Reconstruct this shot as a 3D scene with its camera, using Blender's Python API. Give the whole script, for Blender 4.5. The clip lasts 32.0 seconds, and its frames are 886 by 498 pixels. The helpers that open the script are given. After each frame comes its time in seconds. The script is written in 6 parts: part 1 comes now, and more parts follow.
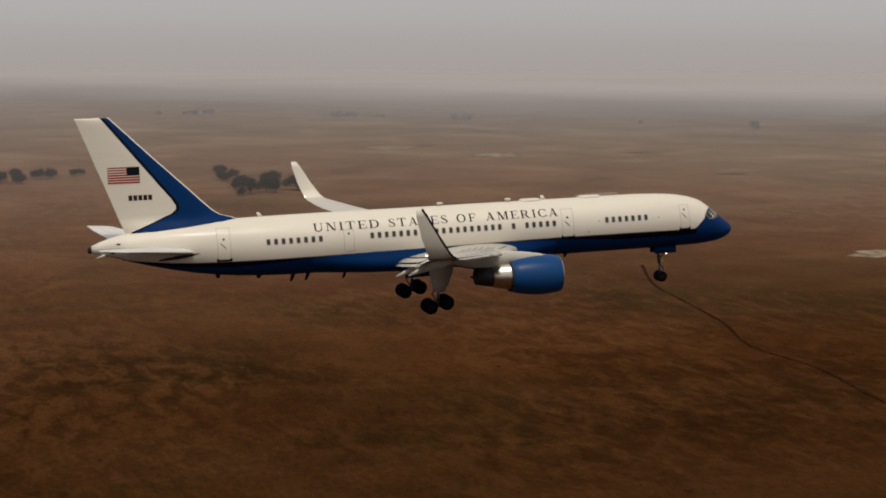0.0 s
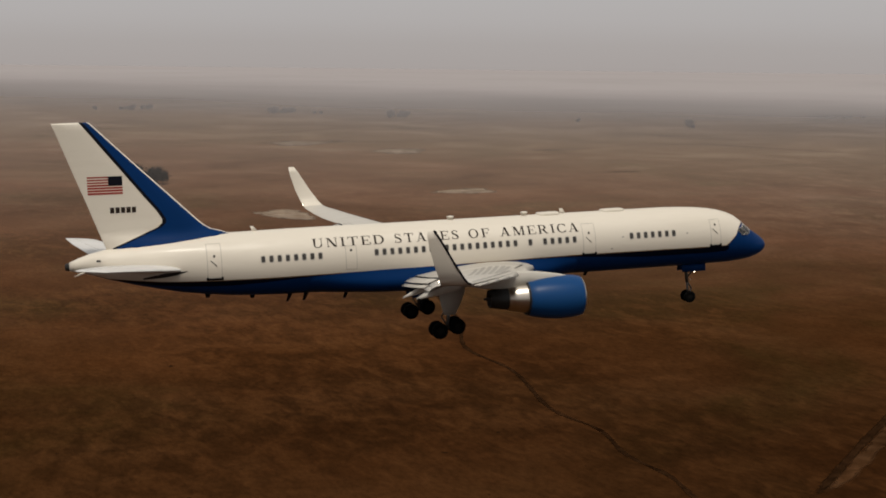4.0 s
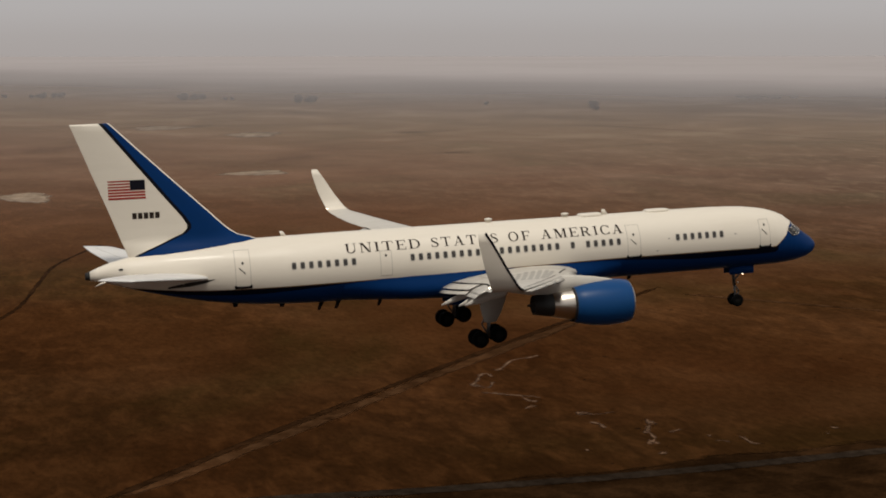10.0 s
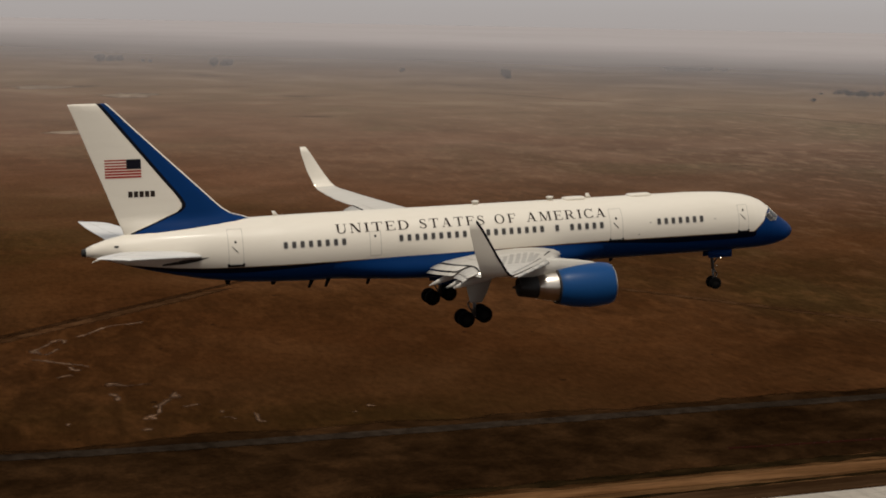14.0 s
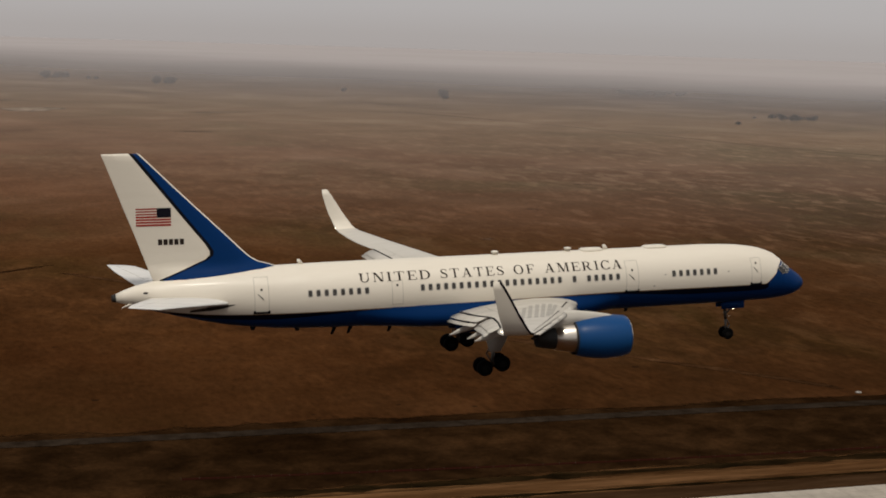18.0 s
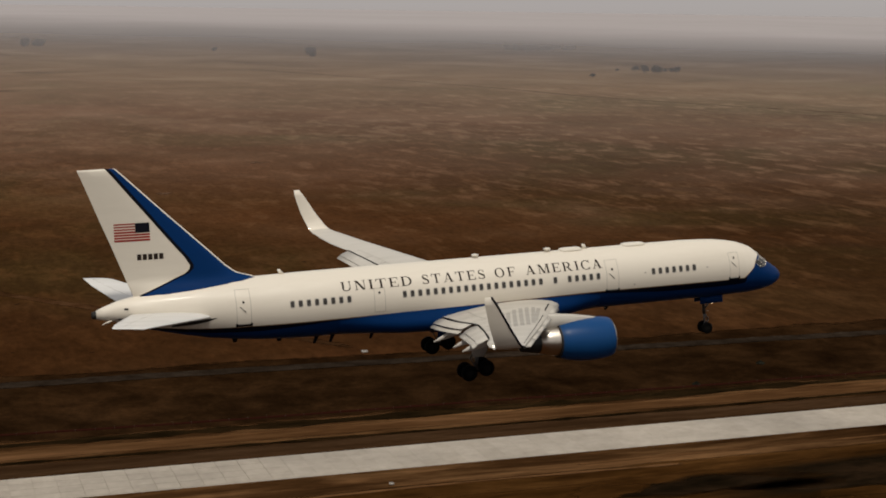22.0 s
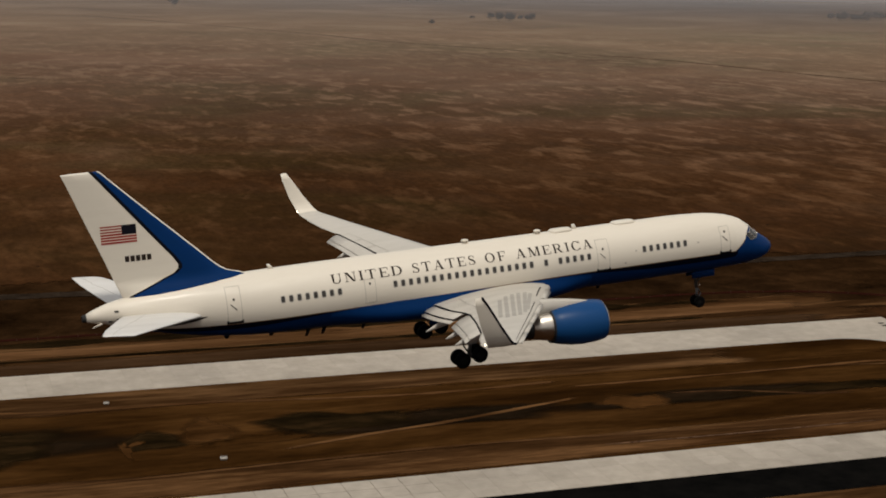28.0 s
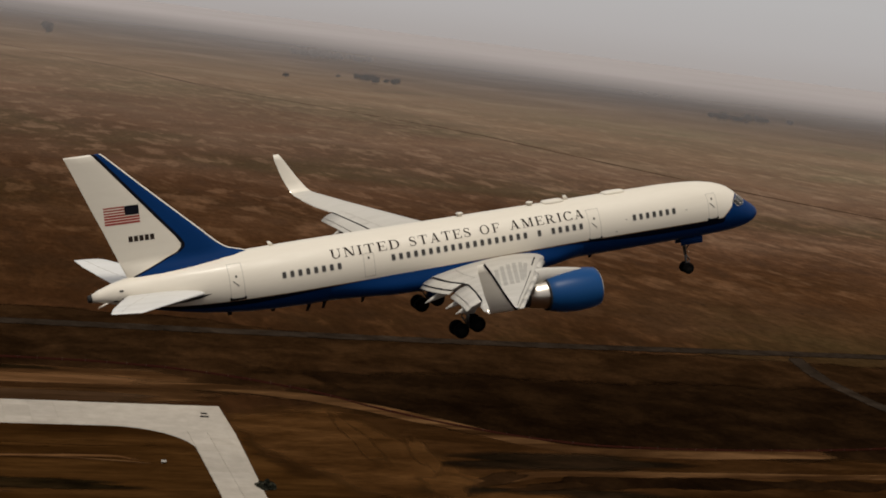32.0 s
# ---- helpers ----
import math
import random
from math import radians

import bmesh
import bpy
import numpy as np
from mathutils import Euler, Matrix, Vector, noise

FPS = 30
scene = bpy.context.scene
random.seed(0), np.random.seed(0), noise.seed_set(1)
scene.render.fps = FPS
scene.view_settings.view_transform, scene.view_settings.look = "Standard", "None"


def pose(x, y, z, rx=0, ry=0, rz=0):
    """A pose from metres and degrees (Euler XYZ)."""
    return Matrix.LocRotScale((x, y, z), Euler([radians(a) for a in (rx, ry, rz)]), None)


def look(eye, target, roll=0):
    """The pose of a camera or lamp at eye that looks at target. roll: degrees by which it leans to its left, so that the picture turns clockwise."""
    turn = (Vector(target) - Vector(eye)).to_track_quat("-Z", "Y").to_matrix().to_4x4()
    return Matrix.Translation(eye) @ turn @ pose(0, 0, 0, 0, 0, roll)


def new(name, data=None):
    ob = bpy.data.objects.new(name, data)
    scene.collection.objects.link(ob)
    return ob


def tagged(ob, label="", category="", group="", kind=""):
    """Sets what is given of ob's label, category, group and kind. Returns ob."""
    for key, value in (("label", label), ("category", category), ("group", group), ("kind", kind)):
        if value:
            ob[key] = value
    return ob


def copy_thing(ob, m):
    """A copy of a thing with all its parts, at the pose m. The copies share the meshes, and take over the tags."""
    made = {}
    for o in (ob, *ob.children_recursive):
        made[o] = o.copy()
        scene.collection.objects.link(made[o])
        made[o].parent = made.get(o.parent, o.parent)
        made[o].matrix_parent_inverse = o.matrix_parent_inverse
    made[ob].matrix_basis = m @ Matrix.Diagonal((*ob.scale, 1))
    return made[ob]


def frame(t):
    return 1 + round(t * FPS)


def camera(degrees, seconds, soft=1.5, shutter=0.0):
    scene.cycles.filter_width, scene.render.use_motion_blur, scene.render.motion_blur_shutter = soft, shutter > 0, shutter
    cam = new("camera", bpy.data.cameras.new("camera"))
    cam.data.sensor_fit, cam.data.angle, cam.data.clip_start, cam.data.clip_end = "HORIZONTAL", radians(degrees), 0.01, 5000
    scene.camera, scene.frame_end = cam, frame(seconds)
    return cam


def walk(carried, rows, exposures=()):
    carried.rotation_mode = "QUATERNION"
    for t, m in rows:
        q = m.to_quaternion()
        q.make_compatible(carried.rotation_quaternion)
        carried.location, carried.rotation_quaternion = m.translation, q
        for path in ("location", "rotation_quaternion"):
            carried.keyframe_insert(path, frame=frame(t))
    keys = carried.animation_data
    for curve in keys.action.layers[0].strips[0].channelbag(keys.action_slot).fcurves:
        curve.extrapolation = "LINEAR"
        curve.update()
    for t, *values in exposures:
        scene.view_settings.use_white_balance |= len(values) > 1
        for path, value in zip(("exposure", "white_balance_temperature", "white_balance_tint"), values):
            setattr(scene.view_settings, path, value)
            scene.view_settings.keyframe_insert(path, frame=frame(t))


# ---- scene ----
# ---- camera: seconds, place, pan to the right of north, tilt, roll ----
cam = camera(31.935, 32.0, soft=1.85)


def eye(x, y, z, pan, tilt, roll):
    return pose(x, y, z, 90 + tilt, 0, -pan) @ pose(0, 0, 0, 0, 0, roll)


CAMERA_ROWS = [
    (0.0, -30.605, 1.138, 148.817, 21.825, -7.938, 0.261),
    (0.5, -10.923, 0.276, 147.487, 22.090, -7.888, 0.132),
    (1.0, 8.740, -0.641, 146.181, 22.139, -7.827, -0.134),
    (1.5, 28.408, -1.616, 144.856, 22.143, -8.132, -0.248),
    (2.0, 48.042, -2.626, 143.512, 22.079, -8.788, 0.104),
    (2.5, 67.689, -3.664, 142.186, 21.883, -9.249, 0.822),
    (3.0, 87.296, -4.684, 140.915, 21.616, -8.962, 1.244),
    (3.5, 106.853, -5.710, 139.696, 21.270, -8.129, 0.893),
    (4.0, 126.338, -6.754, 138.507, 20.944, -7.852, 0.638),
    (4.5, 145.747, -7.801, 137.328, 20.661, -7.974, 0.463),
    (5.0, 165.080, -8.839, 136.141, 20.443, -8.338, 0.352),
    (5.5, 184.333, -9.854, 134.928, 20.313, -8.787, 0.289),
    (6.0, 203.503, -10.832, 133.670, 20.295, -9.165, 0.257),
    (6.5, 222.596, -11.809, 132.380, 20.327, -8.960, 0.155),
    (7.0, 241.633, -12.789, 131.066, 20.276, -8.778, 0.328),
    (7.5, 260.589, -13.814, 129.765, 20.072, -8.895, 0.577),
    (8.0, 279.482, -14.836, 128.482, 19.793, -9.107, 0.674),
    (8.5, 298.268, -15.895, 127.248, 19.437, -8.980, 0.601),
    (9.0, 316.965, -16.893, 126.058, 19.233, -8.622, 0.340),
    (9.5, 335.646, -17.876, 124.880, 19.185, -8.354, 0.102),
    (10.0, 354.255, -18.808, 123.691, 19.324, -8.159, -0.042),
    (10.5, 372.883, -19.744, 122.471, 19.538, -8.041, 0.074),
    (11.0, 391.539, -20.679, 121.268, 19.826, -8.131, 0.480),
    (11.5, 410.213, -21.616, 120.086, 20.043, -8.493, 0.944),
    (12.0, 428.892, -22.575, 118.958, 20.160, -8.561, 1.116),
    (12.5, 447.538, -23.500, 117.856, 20.195, -8.364, 1.059),
    (13.0, 466.143, -24.376, 116.770, 19.999, -8.413, 0.944),
    (13.5, 484.728, -25.216, 115.647, 19.638, -8.816, 0.916),
    (14.0, 503.347, -25.951, 114.492, 19.168, -9.177, 1.069),
    (14.5, 521.950, -26.563, 113.303, 18.768, -9.395, 1.308),
    (15.0, 540.570, -27.003, 112.090, 18.447, -9.578, 1.494),
    (15.5, 559.209, -27.278, 110.860, 18.204, -9.692, 1.644),
    (16.0, 577.866, -27.398, 109.622, 18.037, -9.700, 1.769),
    (16.5, 596.543, -27.368, 108.385, 17.945, -9.566, 1.887),
    (17.0, 615.241, -27.197, 107.158, 17.927, -9.255, 2.009),
    (17.5, 633.946, -26.931, 105.950, 17.930, -8.737, 2.015),
    (18.0, 652.595, -26.560, 104.772, 17.905, -8.190, 1.722),
    (18.5, 671.194, -26.076, 103.574, 17.964, -8.026, 1.459),
    (19.0, 689.712, -25.479, 102.378, 18.049, -8.261, 1.298),
    (19.5, 708.157, -24.781, 101.163, 18.181, -8.658, 1.278),
    (20.0, 726.487, -24.045, 99.963, 18.370, -9.010, 1.199),
    (20.5, 744.776, -23.250, 98.751, 18.630, -9.266, 1.151),
    (21.0, 763.014, -22.399, 97.543, 18.860, -9.393, 1.122),
    (21.5, 781.187, -21.554, 96.327, 19.016, -9.438, 1.000),
    (22.0, 799.308, -20.696, 95.099, 19.051, -9.481, 0.848),
    (22.5, 817.383, -19.835, 93.852, 19.032, -9.547, 0.729),
    (23.0, 835.459, -18.975, 92.632, 18.938, -9.610, 0.502),
    (23.5, 853.473, -18.136, 91.407, 18.824, -9.817, 0.311),
    (24.0, 871.486, -17.369, 90.189, 18.662, -10.291, 0.144),
    (24.5, 889.509, -16.603, 88.960, 18.545, -11.021, 0.133),
    (25.0, 907.564, -15.843, 87.698, 18.499, -11.631, 0.245),
    (25.5, 925.617, -15.073, 86.411, 18.528, -11.921, 0.337),
    (26.0, 943.692, -14.293, 85.154, 18.496, -11.871, 0.177),
    (26.5, 961.779, -13.490, 83.926, 18.434, -11.618, -0.041),
    (27.0, 979.869, -12.649, 82.727, 18.373, -11.295, -0.118),
    (27.5, 997.952, -11.759, 81.558, 18.342, -11.039, 0.140),
    (28.0, 1016.017, -10.805, 80.420, 18.373, -10.985, 0.931),
    (28.5, 1034.064, -9.716, 79.351, 18.487, -11.128, 2.183),
    (29.0, 1052.006, -8.469, 78.426, 18.554, -11.238, 3.223),
    (29.5, 1069.860, -6.998, 77.658, 18.534, -11.294, 4.121),
    (30.0, 1087.684, -5.220, 77.024, 18.634, -11.149, 4.615),
    (30.5, 1105.480, -3.105, 76.519, 19.004, -10.474, 4.941),
    (31.0, 1123.308, -0.796, 76.104, 19.383, -9.604, 5.325),
    (31.5, 1141.102, 1.621, 75.804, 19.738, -8.651, 6.140),
    (32.0, 1158.890, 4.048, 75.583, 19.704, -8.228, 7.106),
]
walk(cam, [(r[0], eye(*r[1:])) for r in CAMERA_ROWS])

# the airliner's way: seconds, place of its nose, roll, pitch, heading
PLANE_ROWS = [
    (0.0, 32.152, 100.017, 135.513, -0.849, -1.983, -6.329),
    (0.5, 51.340, 97.926, 134.235, -0.754, -2.019, -6.203),
    (1.0, 70.525, 95.885, 132.944, -0.665, -2.052, -6.085),
    (1.5, 89.679, 93.897, 131.694, -0.604, -2.090, -6.005),
    (2.0, 108.827, 91.953, 130.496, -0.553, -2.110, -5.928),
    (2.5, 127.902, 90.063, 129.321, -0.498, -2.101, -5.831),
    (3.0, 146.967, 88.165, 128.106, -0.430, -2.093, -5.699),
    (3.5, 165.993, 86.289, 126.828, -0.351, -2.082, -5.535),
    (4.0, 184.987, 84.455, 125.503, -0.271, -2.086, -5.345),
    (4.5, 203.956, 82.680, 124.156, -0.202, -2.094, -5.141),
    (5.0, 222.905, 80.981, 122.813, -0.154, -2.095, -4.935),
    (5.5, 241.838, 79.374, 121.496, -0.140, -2.078, -4.739),
    (6.0, 260.762, 77.876, 120.232, -0.169, -2.031, -4.563),
    (6.5, 279.696, 76.472, 118.993, -0.249, -1.983, -4.402),
    (7.0, 298.621, 75.123, 117.757, -0.359, -1.944, -4.253),
    (7.5, 317.514, 73.859, 116.505, -0.478, -1.929, -4.108),
    (8.0, 336.329, 72.656, 115.265, -0.593, -1.938, -3.970),
    (8.5, 355.099, 71.543, 114.031, -0.679, -1.960, -3.832),
    (9.0, 373.775, 70.493, 112.812, -0.727, -1.941, -3.681),
    (9.5, 392.302, 69.581, 111.634, -0.735, -1.874, -3.510),
    (10.0, 410.887, 68.715, 110.490, -0.715, -1.831, -3.324),
    (10.5, 429.476, 67.904, 109.368, -0.679, -1.835, -3.147),
    (11.0, 448.083, 67.149, 108.217, -0.637, -1.860, -2.983),
    (11.5, 466.716, 66.460, 107.042, -0.604, -1.904, -2.832),
    (12.0, 485.339, 65.872, 105.813, -0.576, -1.958, -2.696),
    (12.5, 503.960, 65.364, 104.535, -0.545, -2.006, -2.569),
    (13.0, 522.563, 64.961, 103.203, -0.498, -2.029, -2.435),
    (13.5, 541.170, 64.719, 101.860, -0.433, -2.036, -2.268),
    (14.0, 559.751, 64.615, 100.503, -0.346, -2.040, -2.080),
    (14.5, 578.344, 64.651, 99.135, -0.242, -2.009, -1.893),
    (15.0, 596.946, 64.786, 97.751, -0.130, -1.972, -1.716),
    (15.5, 615.563, 64.998, 96.349, -0.016, -1.936, -1.552),
    (16.0, 634.200, 65.270, 94.930, 0.091, -1.907, -1.403),
    (16.5, 652.862, 65.582, 93.492, 0.185, -1.894, -1.274),
    (17.0, 671.556, 65.914, 92.034, 0.260, -1.903, -1.166),
    (17.5, 690.253, 66.303, 90.542, 0.314, -1.931, -1.078),
    (18.0, 708.952, 66.748, 88.997, 0.351, -1.960, -1.002),
    (18.5, 727.602, 67.262, 87.452, 0.360, -2.006, -0.926),
    (19.0, 746.188, 67.839, 85.895, 0.351, -2.041, -0.831),
    (19.5, 764.676, 68.470, 84.366, 0.334, -2.054, -0.695),
    (20.0, 783.100, 69.173, 82.861, 0.308, -2.087, -0.534),
    (20.5, 801.444, 69.886, 81.389, 0.286, -2.151, -0.370),
    (21.0, 819.726, 70.578, 79.917, 0.292, -2.215, -0.214),
    (21.5, 837.932, 71.306, 78.450, 0.351, -2.247, -0.073),
    (22.0, 856.078, 72.051, 76.983, 0.441, -2.253, 0.049),
    (22.5, 874.192, 72.816, 75.524, 0.540, -2.252, 0.158),
    (23.0, 892.209, 73.592, 74.048, 0.625, -2.254, 0.260),
    (23.5, 910.187, 74.359, 72.586, 0.675, -2.227, 0.379),
    (24.0, 928.108, 75.183, 71.156, 0.693, -2.197, 0.509),
    (24.5, 946.027, 76.003, 69.766, 0.686, -2.163, 0.642),
    (25.0, 963.919, 76.821, 68.409, 0.700, -2.128, 0.765),
    (25.5, 981.781, 77.643, 67.077, 0.712, -2.104, 0.865),
    (26.0, 999.594, 78.468, 65.756, 0.729, -2.197, 0.958),
    (26.5, 1017.381, 79.324, 64.498, 0.746, -2.446, 1.050),
    (27.0, 1035.165, 80.240, 63.354, 0.763, -2.888, 1.143),
    (27.5, 1052.969, 81.244, 62.376, 0.776, -3.563, 1.243),
    (28.0, 1070.817, 82.364, 61.616, 0.786, -4.510, 1.353),
    (28.5, 1088.703, 83.660, 61.127, 0.760, -5.633, 1.439),
    (29.0, 1106.729, 85.197, 60.939, 0.742, -6.853, 1.521),
    (29.5, 1124.870, 87.014, 61.066, 0.738, -8.114, 1.617),
    (30.0, 1143.140, 89.115, 61.550, 0.752, -9.368, 1.746),
    (30.5, 1161.480, 91.481, 62.384, 0.794, -10.496, 1.905),
    (31.0, 1179.758, 94.116, 63.526, 0.850, -11.392, 2.068),
    (31.5, 1197.964, 96.987, 64.847, 0.918, -12.037, 2.229),
    (32.0, 1216.130, 100.021, 66.226, 0.997, -12.536, 2.391),
]
# ---- daylight: high overcast with a soft sun, hazy down to the horizon ----
SUN_UP, SUN_FROM = 63.0, 195.0
world = bpy.data.worlds.new("overcast")
scene.world = world
world.use_nodes = True
wn, wl = world.node_tree.nodes, world.node_tree.links
wn.clear()
w_out = wn.new("ShaderNodeOutputWorld")
w_bg = wn.new("ShaderNodeBackground")
w_sky = wn.new("ShaderNodeTexSky")
w_sky.sky_type = "NISHITA"
w_sky.sun_disc = False
w_sky.sun_elevation, w_sky.sun_rotation = radians(SUN_UP), radians(SUN_FROM)
w_sky.dust_density, w_sky.air_density = 6.0, 1.5
w_dim = wn.new("ShaderNodeVectorMath")
w_dim.operation = "SCALE"
w_dim.inputs["Scale"].default_value = 0.06
w_tc = wn.new("ShaderNodeTexCoord")
w_sep = wn.new("ShaderNodeSeparateXYZ")
w_map = wn.new("ShaderNodeMapRange")
w_map.inputs["From Min"].default_value, w_map.inputs["From Max"].default_value = -0.1, 1.0
w_ramp = wn.new("ShaderNodeValToRGB")
ramp = w_ramp.color_ramp
# even grey haze all round, a little paler upwards
stops = [(0.0, (0.35, 0.315, 0.30)), (0.070, (0.43, 0.390, 0.374)), (0.086, (0.45, 0.416, 0.402)), (0.100, (0.488, 0.462, 0.454)),
         (0.125, (0.515, 0.50, 0.496)), (0.25, (0.53, 0.515, 0.51)), (1.0, (0.56, 0.55, 0.54))]
ramp.elements[0].position, ramp.elements[1].position = stops[0][0], stops[-1][0]
ramp.elements[0].color, ramp.elements[1].color = (*stops[0][1], 1), (*stops[-1][1], 1)
for at, col in stops[1:-1]:
    e = ramp.elements.new(at)
    e.color = (*col, 1)
w_mix = wn.new("ShaderNodeMix")
w_mix.data_type = "RGBA"
w_mix.inputs["Factor"].default_value = 0.88
wl.new(w_tc.outputs["Generated"], w_sep.inputs[0])
wl.new(w_sep.outputs["Z"], w_map.inputs["Value"])
wl.new(w_map.outputs["Result"], w_ramp.inputs["Fac"])
wl.new(w_sky.outputs["Color"], w_dim.inputs[0])
wl.new(w_dim.outputs["Vector"], w_mix.inputs["A"])
wl.new(w_ramp.outputs["Color"], w_mix.inputs["B"])
wl.new(w_mix.outputs["Result"], w_bg.inputs["Color"])
wl.new(w_bg.outputs["Background"], w_out.inputs["Surface"])

sun_data = bpy.data.lights.new("sun", "SUN")
sun_data.energy, sun_data.angle, sun_data.color = 2.6, radians(9), (1.0, 0.93, 0.82)
sun = new("sun", sun_data)
sun.matrix_basis = look((0, 0, 900), (-math.sin(radians(SUN_FROM)) * math.cos(radians(SUN_UP)), -math.cos(radians(SUN_FROM)) * math.cos(radians(SUN_UP)),
                                      900 - math.sin(radians(SUN_UP))))
scene.view_settings.exposure = 0.0

# ---- materials ----


def base_mat(name, rough=0.5, metal=0.0, coat=0.0):
    m = bpy.data.materials.new(name)
    m.use_nodes = True
    b = m.node_tree.nodes["Principled BSDF"]
    b.inputs["Roughness"].default_value, b.inputs["Metallic"].default_value = rough, metal
    b.inputs["Coat Weight"].default_value = coat
    return m, m.node_tree.nodes, m.node_tree.links, b


def noise_node(n, l, scale, detail=4.0, rough=0.6, vec=None, distort=0.0):
    t = n.new("ShaderNodeTexNoise")
    t.inputs["Scale"].default_value, t.inputs["Detail"].default_value = scale, detail
    t.inputs["Roughness"].default_value, t.inputs["Distortion"].default_value = rough, distort
    if vec is not None:
        l.new(vec, t.inputs["Vector"])
    return t.outputs["Fac"]


def ramp_node(n, l, fac, stops):
    r = n.new("ShaderNodeValToRGB")
    c = r.color_ramp
    c.elements[0].position, c.elements[1].position = stops[0][0], stops[-1][0]
    c.elements[0].color, c.elements[1].color = (*stops[0][1], 1), (*stops[-1][1], 1)
    for at, col in stops[1:-1]:
        c.elements.new(at).color = (*col, 1)
    l.new(fac, r.inputs["Fac"])
    return r.outputs["Color"]


def mix_node(n, l, fac, a, b, blend="MIX"):
    x = n.new("ShaderNodeMix")
    x.data_type, x.blend_type = "RGBA", blend
    for key, v in (("Factor", fac), ("A", a), ("B", b)):
        if isinstance(v, bpy.types.NodeSocket):
            l.new(v, x.inputs[key])
        else:
            x.inputs[key].default_value = v if key == "Factor" else (*v, 1)
    return x.outputs["Result"]


def coords(n, l, scale=(1, 1, 1)):
    t = n.new("ShaderNodeTexCoord")
    if scale == (1, 1, 1):
        return t.outputs["Object"]
    m = n.new("ShaderNodeMapping")
    m.inputs["Scale"].default_value = scale
    l.new(t.outputs["Object"], m.inputs["Vector"])
    return m.outputs["Vector"]


def bump_node(n, l, b, height, strength, distance):
    u = n.new("ShaderNodeBump")
    u.inputs["Strength"].default_value, u.inputs["Distance"].default_value = strength, distance
    l.new(height, u.inputs["Height"])
    l.new(u.outputs["Normal"], b.inputs["Normal"])


def paint(name, col, dirt, rough=0.3, coat=0.3, metal=0.0, amount=0.22):
    """Sprayed skin: the colour, with streaks of grime along the airflow and a fine mottle."""
    m, n, l, b = base_mat(name, rough, metal, coat)
    b.inputs["Coat Roughness"].default_value = 0.12
    streak = noise_node(n, l, 1.0, 5, 0.65, coords(n, l, (0.22, 1.1, 1.1)))
    fine = noise_node(n, l, 14.0, 3, 0.6, coords(n, l))
    f1 = ramp_node(n, l, streak, [(0.46, (0, 0, 0)), (0.82, (amount,) * 3)])
    c1 = mix_node(n, l, f1, col, dirt)
    f2 = ramp_node(n, l, fine, [(0.4, (0.0,) * 3), (0.8, (0.06,) * 3)])
    l.new(mix_node(n, l, f2, c1, dirt), b.inputs["Base Color"])
    l.new(ramp_node(n, l, streak, [(0.3, (rough * 0.8,) * 3), (0.8, (rough * 1.5,) * 3)]), b.inputs["Roughness"])
    return m


WHITE = paint("white_skin", (0.585, 0.538, 0.460), (0.42, 0.37, 0.30), 0.48, 0.06)
BLUE = paint("blue_skin", (0.0024, 0.0225, 0.092), (0.003, 0.020, 0.055), 0.42, 0.0, amount=0.25)
BLUE.node_tree.nodes["Principled BSDF"].inputs["Specular IOR Level"].default_value = 0.04
GOLD = paint("gold_line", (0.16, 0.085, 0.026), (0.05, 0.02, 0.01), 0.4, 0.1)
# dark line under the gold one, also shade painted along the upper belly
CHEAT_SHADE = paint("cheat_line_and_belly_shade", (0.0015, 0.003, 0.010), (0.002, 0.003, 0.006), 0.5, 0.0)
NAVY_LINE = paint("dark_line", (0.004, 0.004, 0.006), (0.004, 0.004, 0.004), 0.7, 0.0)
GREY = paint("grey_wing_skin", (0.435, 0.408, 0.362), (0.25, 0.23, 0.2), 0.38, 0.12, amount=0.25)
STAB_GREY = paint("pale_grey_skin", (0.55, 0.54, 0.52), (0.35, 0.33, 0.3), 0.42, 0.1)
BARE = paint("bare_metal", (0.62, 0.57, 0.50), (0.30, 0.22, 0.15), 0.30, 0.0, metal=1.0)
STEEL = paint("gear_steel", (0.07, 0.068, 0.066), (0.06, 0.055, 0.05), 0.45, 0.0, metal=0.4)
SOOT = paint("sooty_metal", (0.012, 0.011, 0.010), (0.006, 0.006, 0.006), 0.6, 0.0, metal=0.2)
RIM_METAL = paint("wheel_metal", (0.006, 0.0055, 0.005), (0.004, 0.004, 0.004), 0.7, 0.0)
# the hull's blue again, brightened for the light on the nacelles
LIT_ENGINE_BLUE = paint("engine_blue_lit", (0.0050, 0.043, 0.140), (0.004, 0.03, 0.08), 0.36, 0.0, amount=0.25)
RUBBER = paint("black_rubber", (0.002, 0.002, 0.002), (0.004, 0.004, 0.0035), 0.9, 0.0)
for dull in (NAVY_LINE, RUBBER, RIM_METAL, CHEAT_SHADE):
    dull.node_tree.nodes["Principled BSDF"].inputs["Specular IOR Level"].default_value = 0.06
INK = paint("dark_lettering", (0.020, 0.013, 0.010), (0.03, 0.022, 0.018), 0.6, 0.0)
LIT_ENGINE_BLUE.node_tree.nodes["Principled BSDF"].inputs["Specular IOR Level"].default_value = 0.15
INK.node_tree.nodes["Principled BSDF"].inputs["Specular IOR Level"].default_value = 0.1
SEAM = paint("panel_seam", (0.30, 0.28, 0.245), (0.1, 0.09, 0.08), 0.6, 0.0)
FLAG_RED = paint("flag_red", (0.25, 0.012, 0.006), (0.1, 0.02, 0.012), 0.5, 0.0)
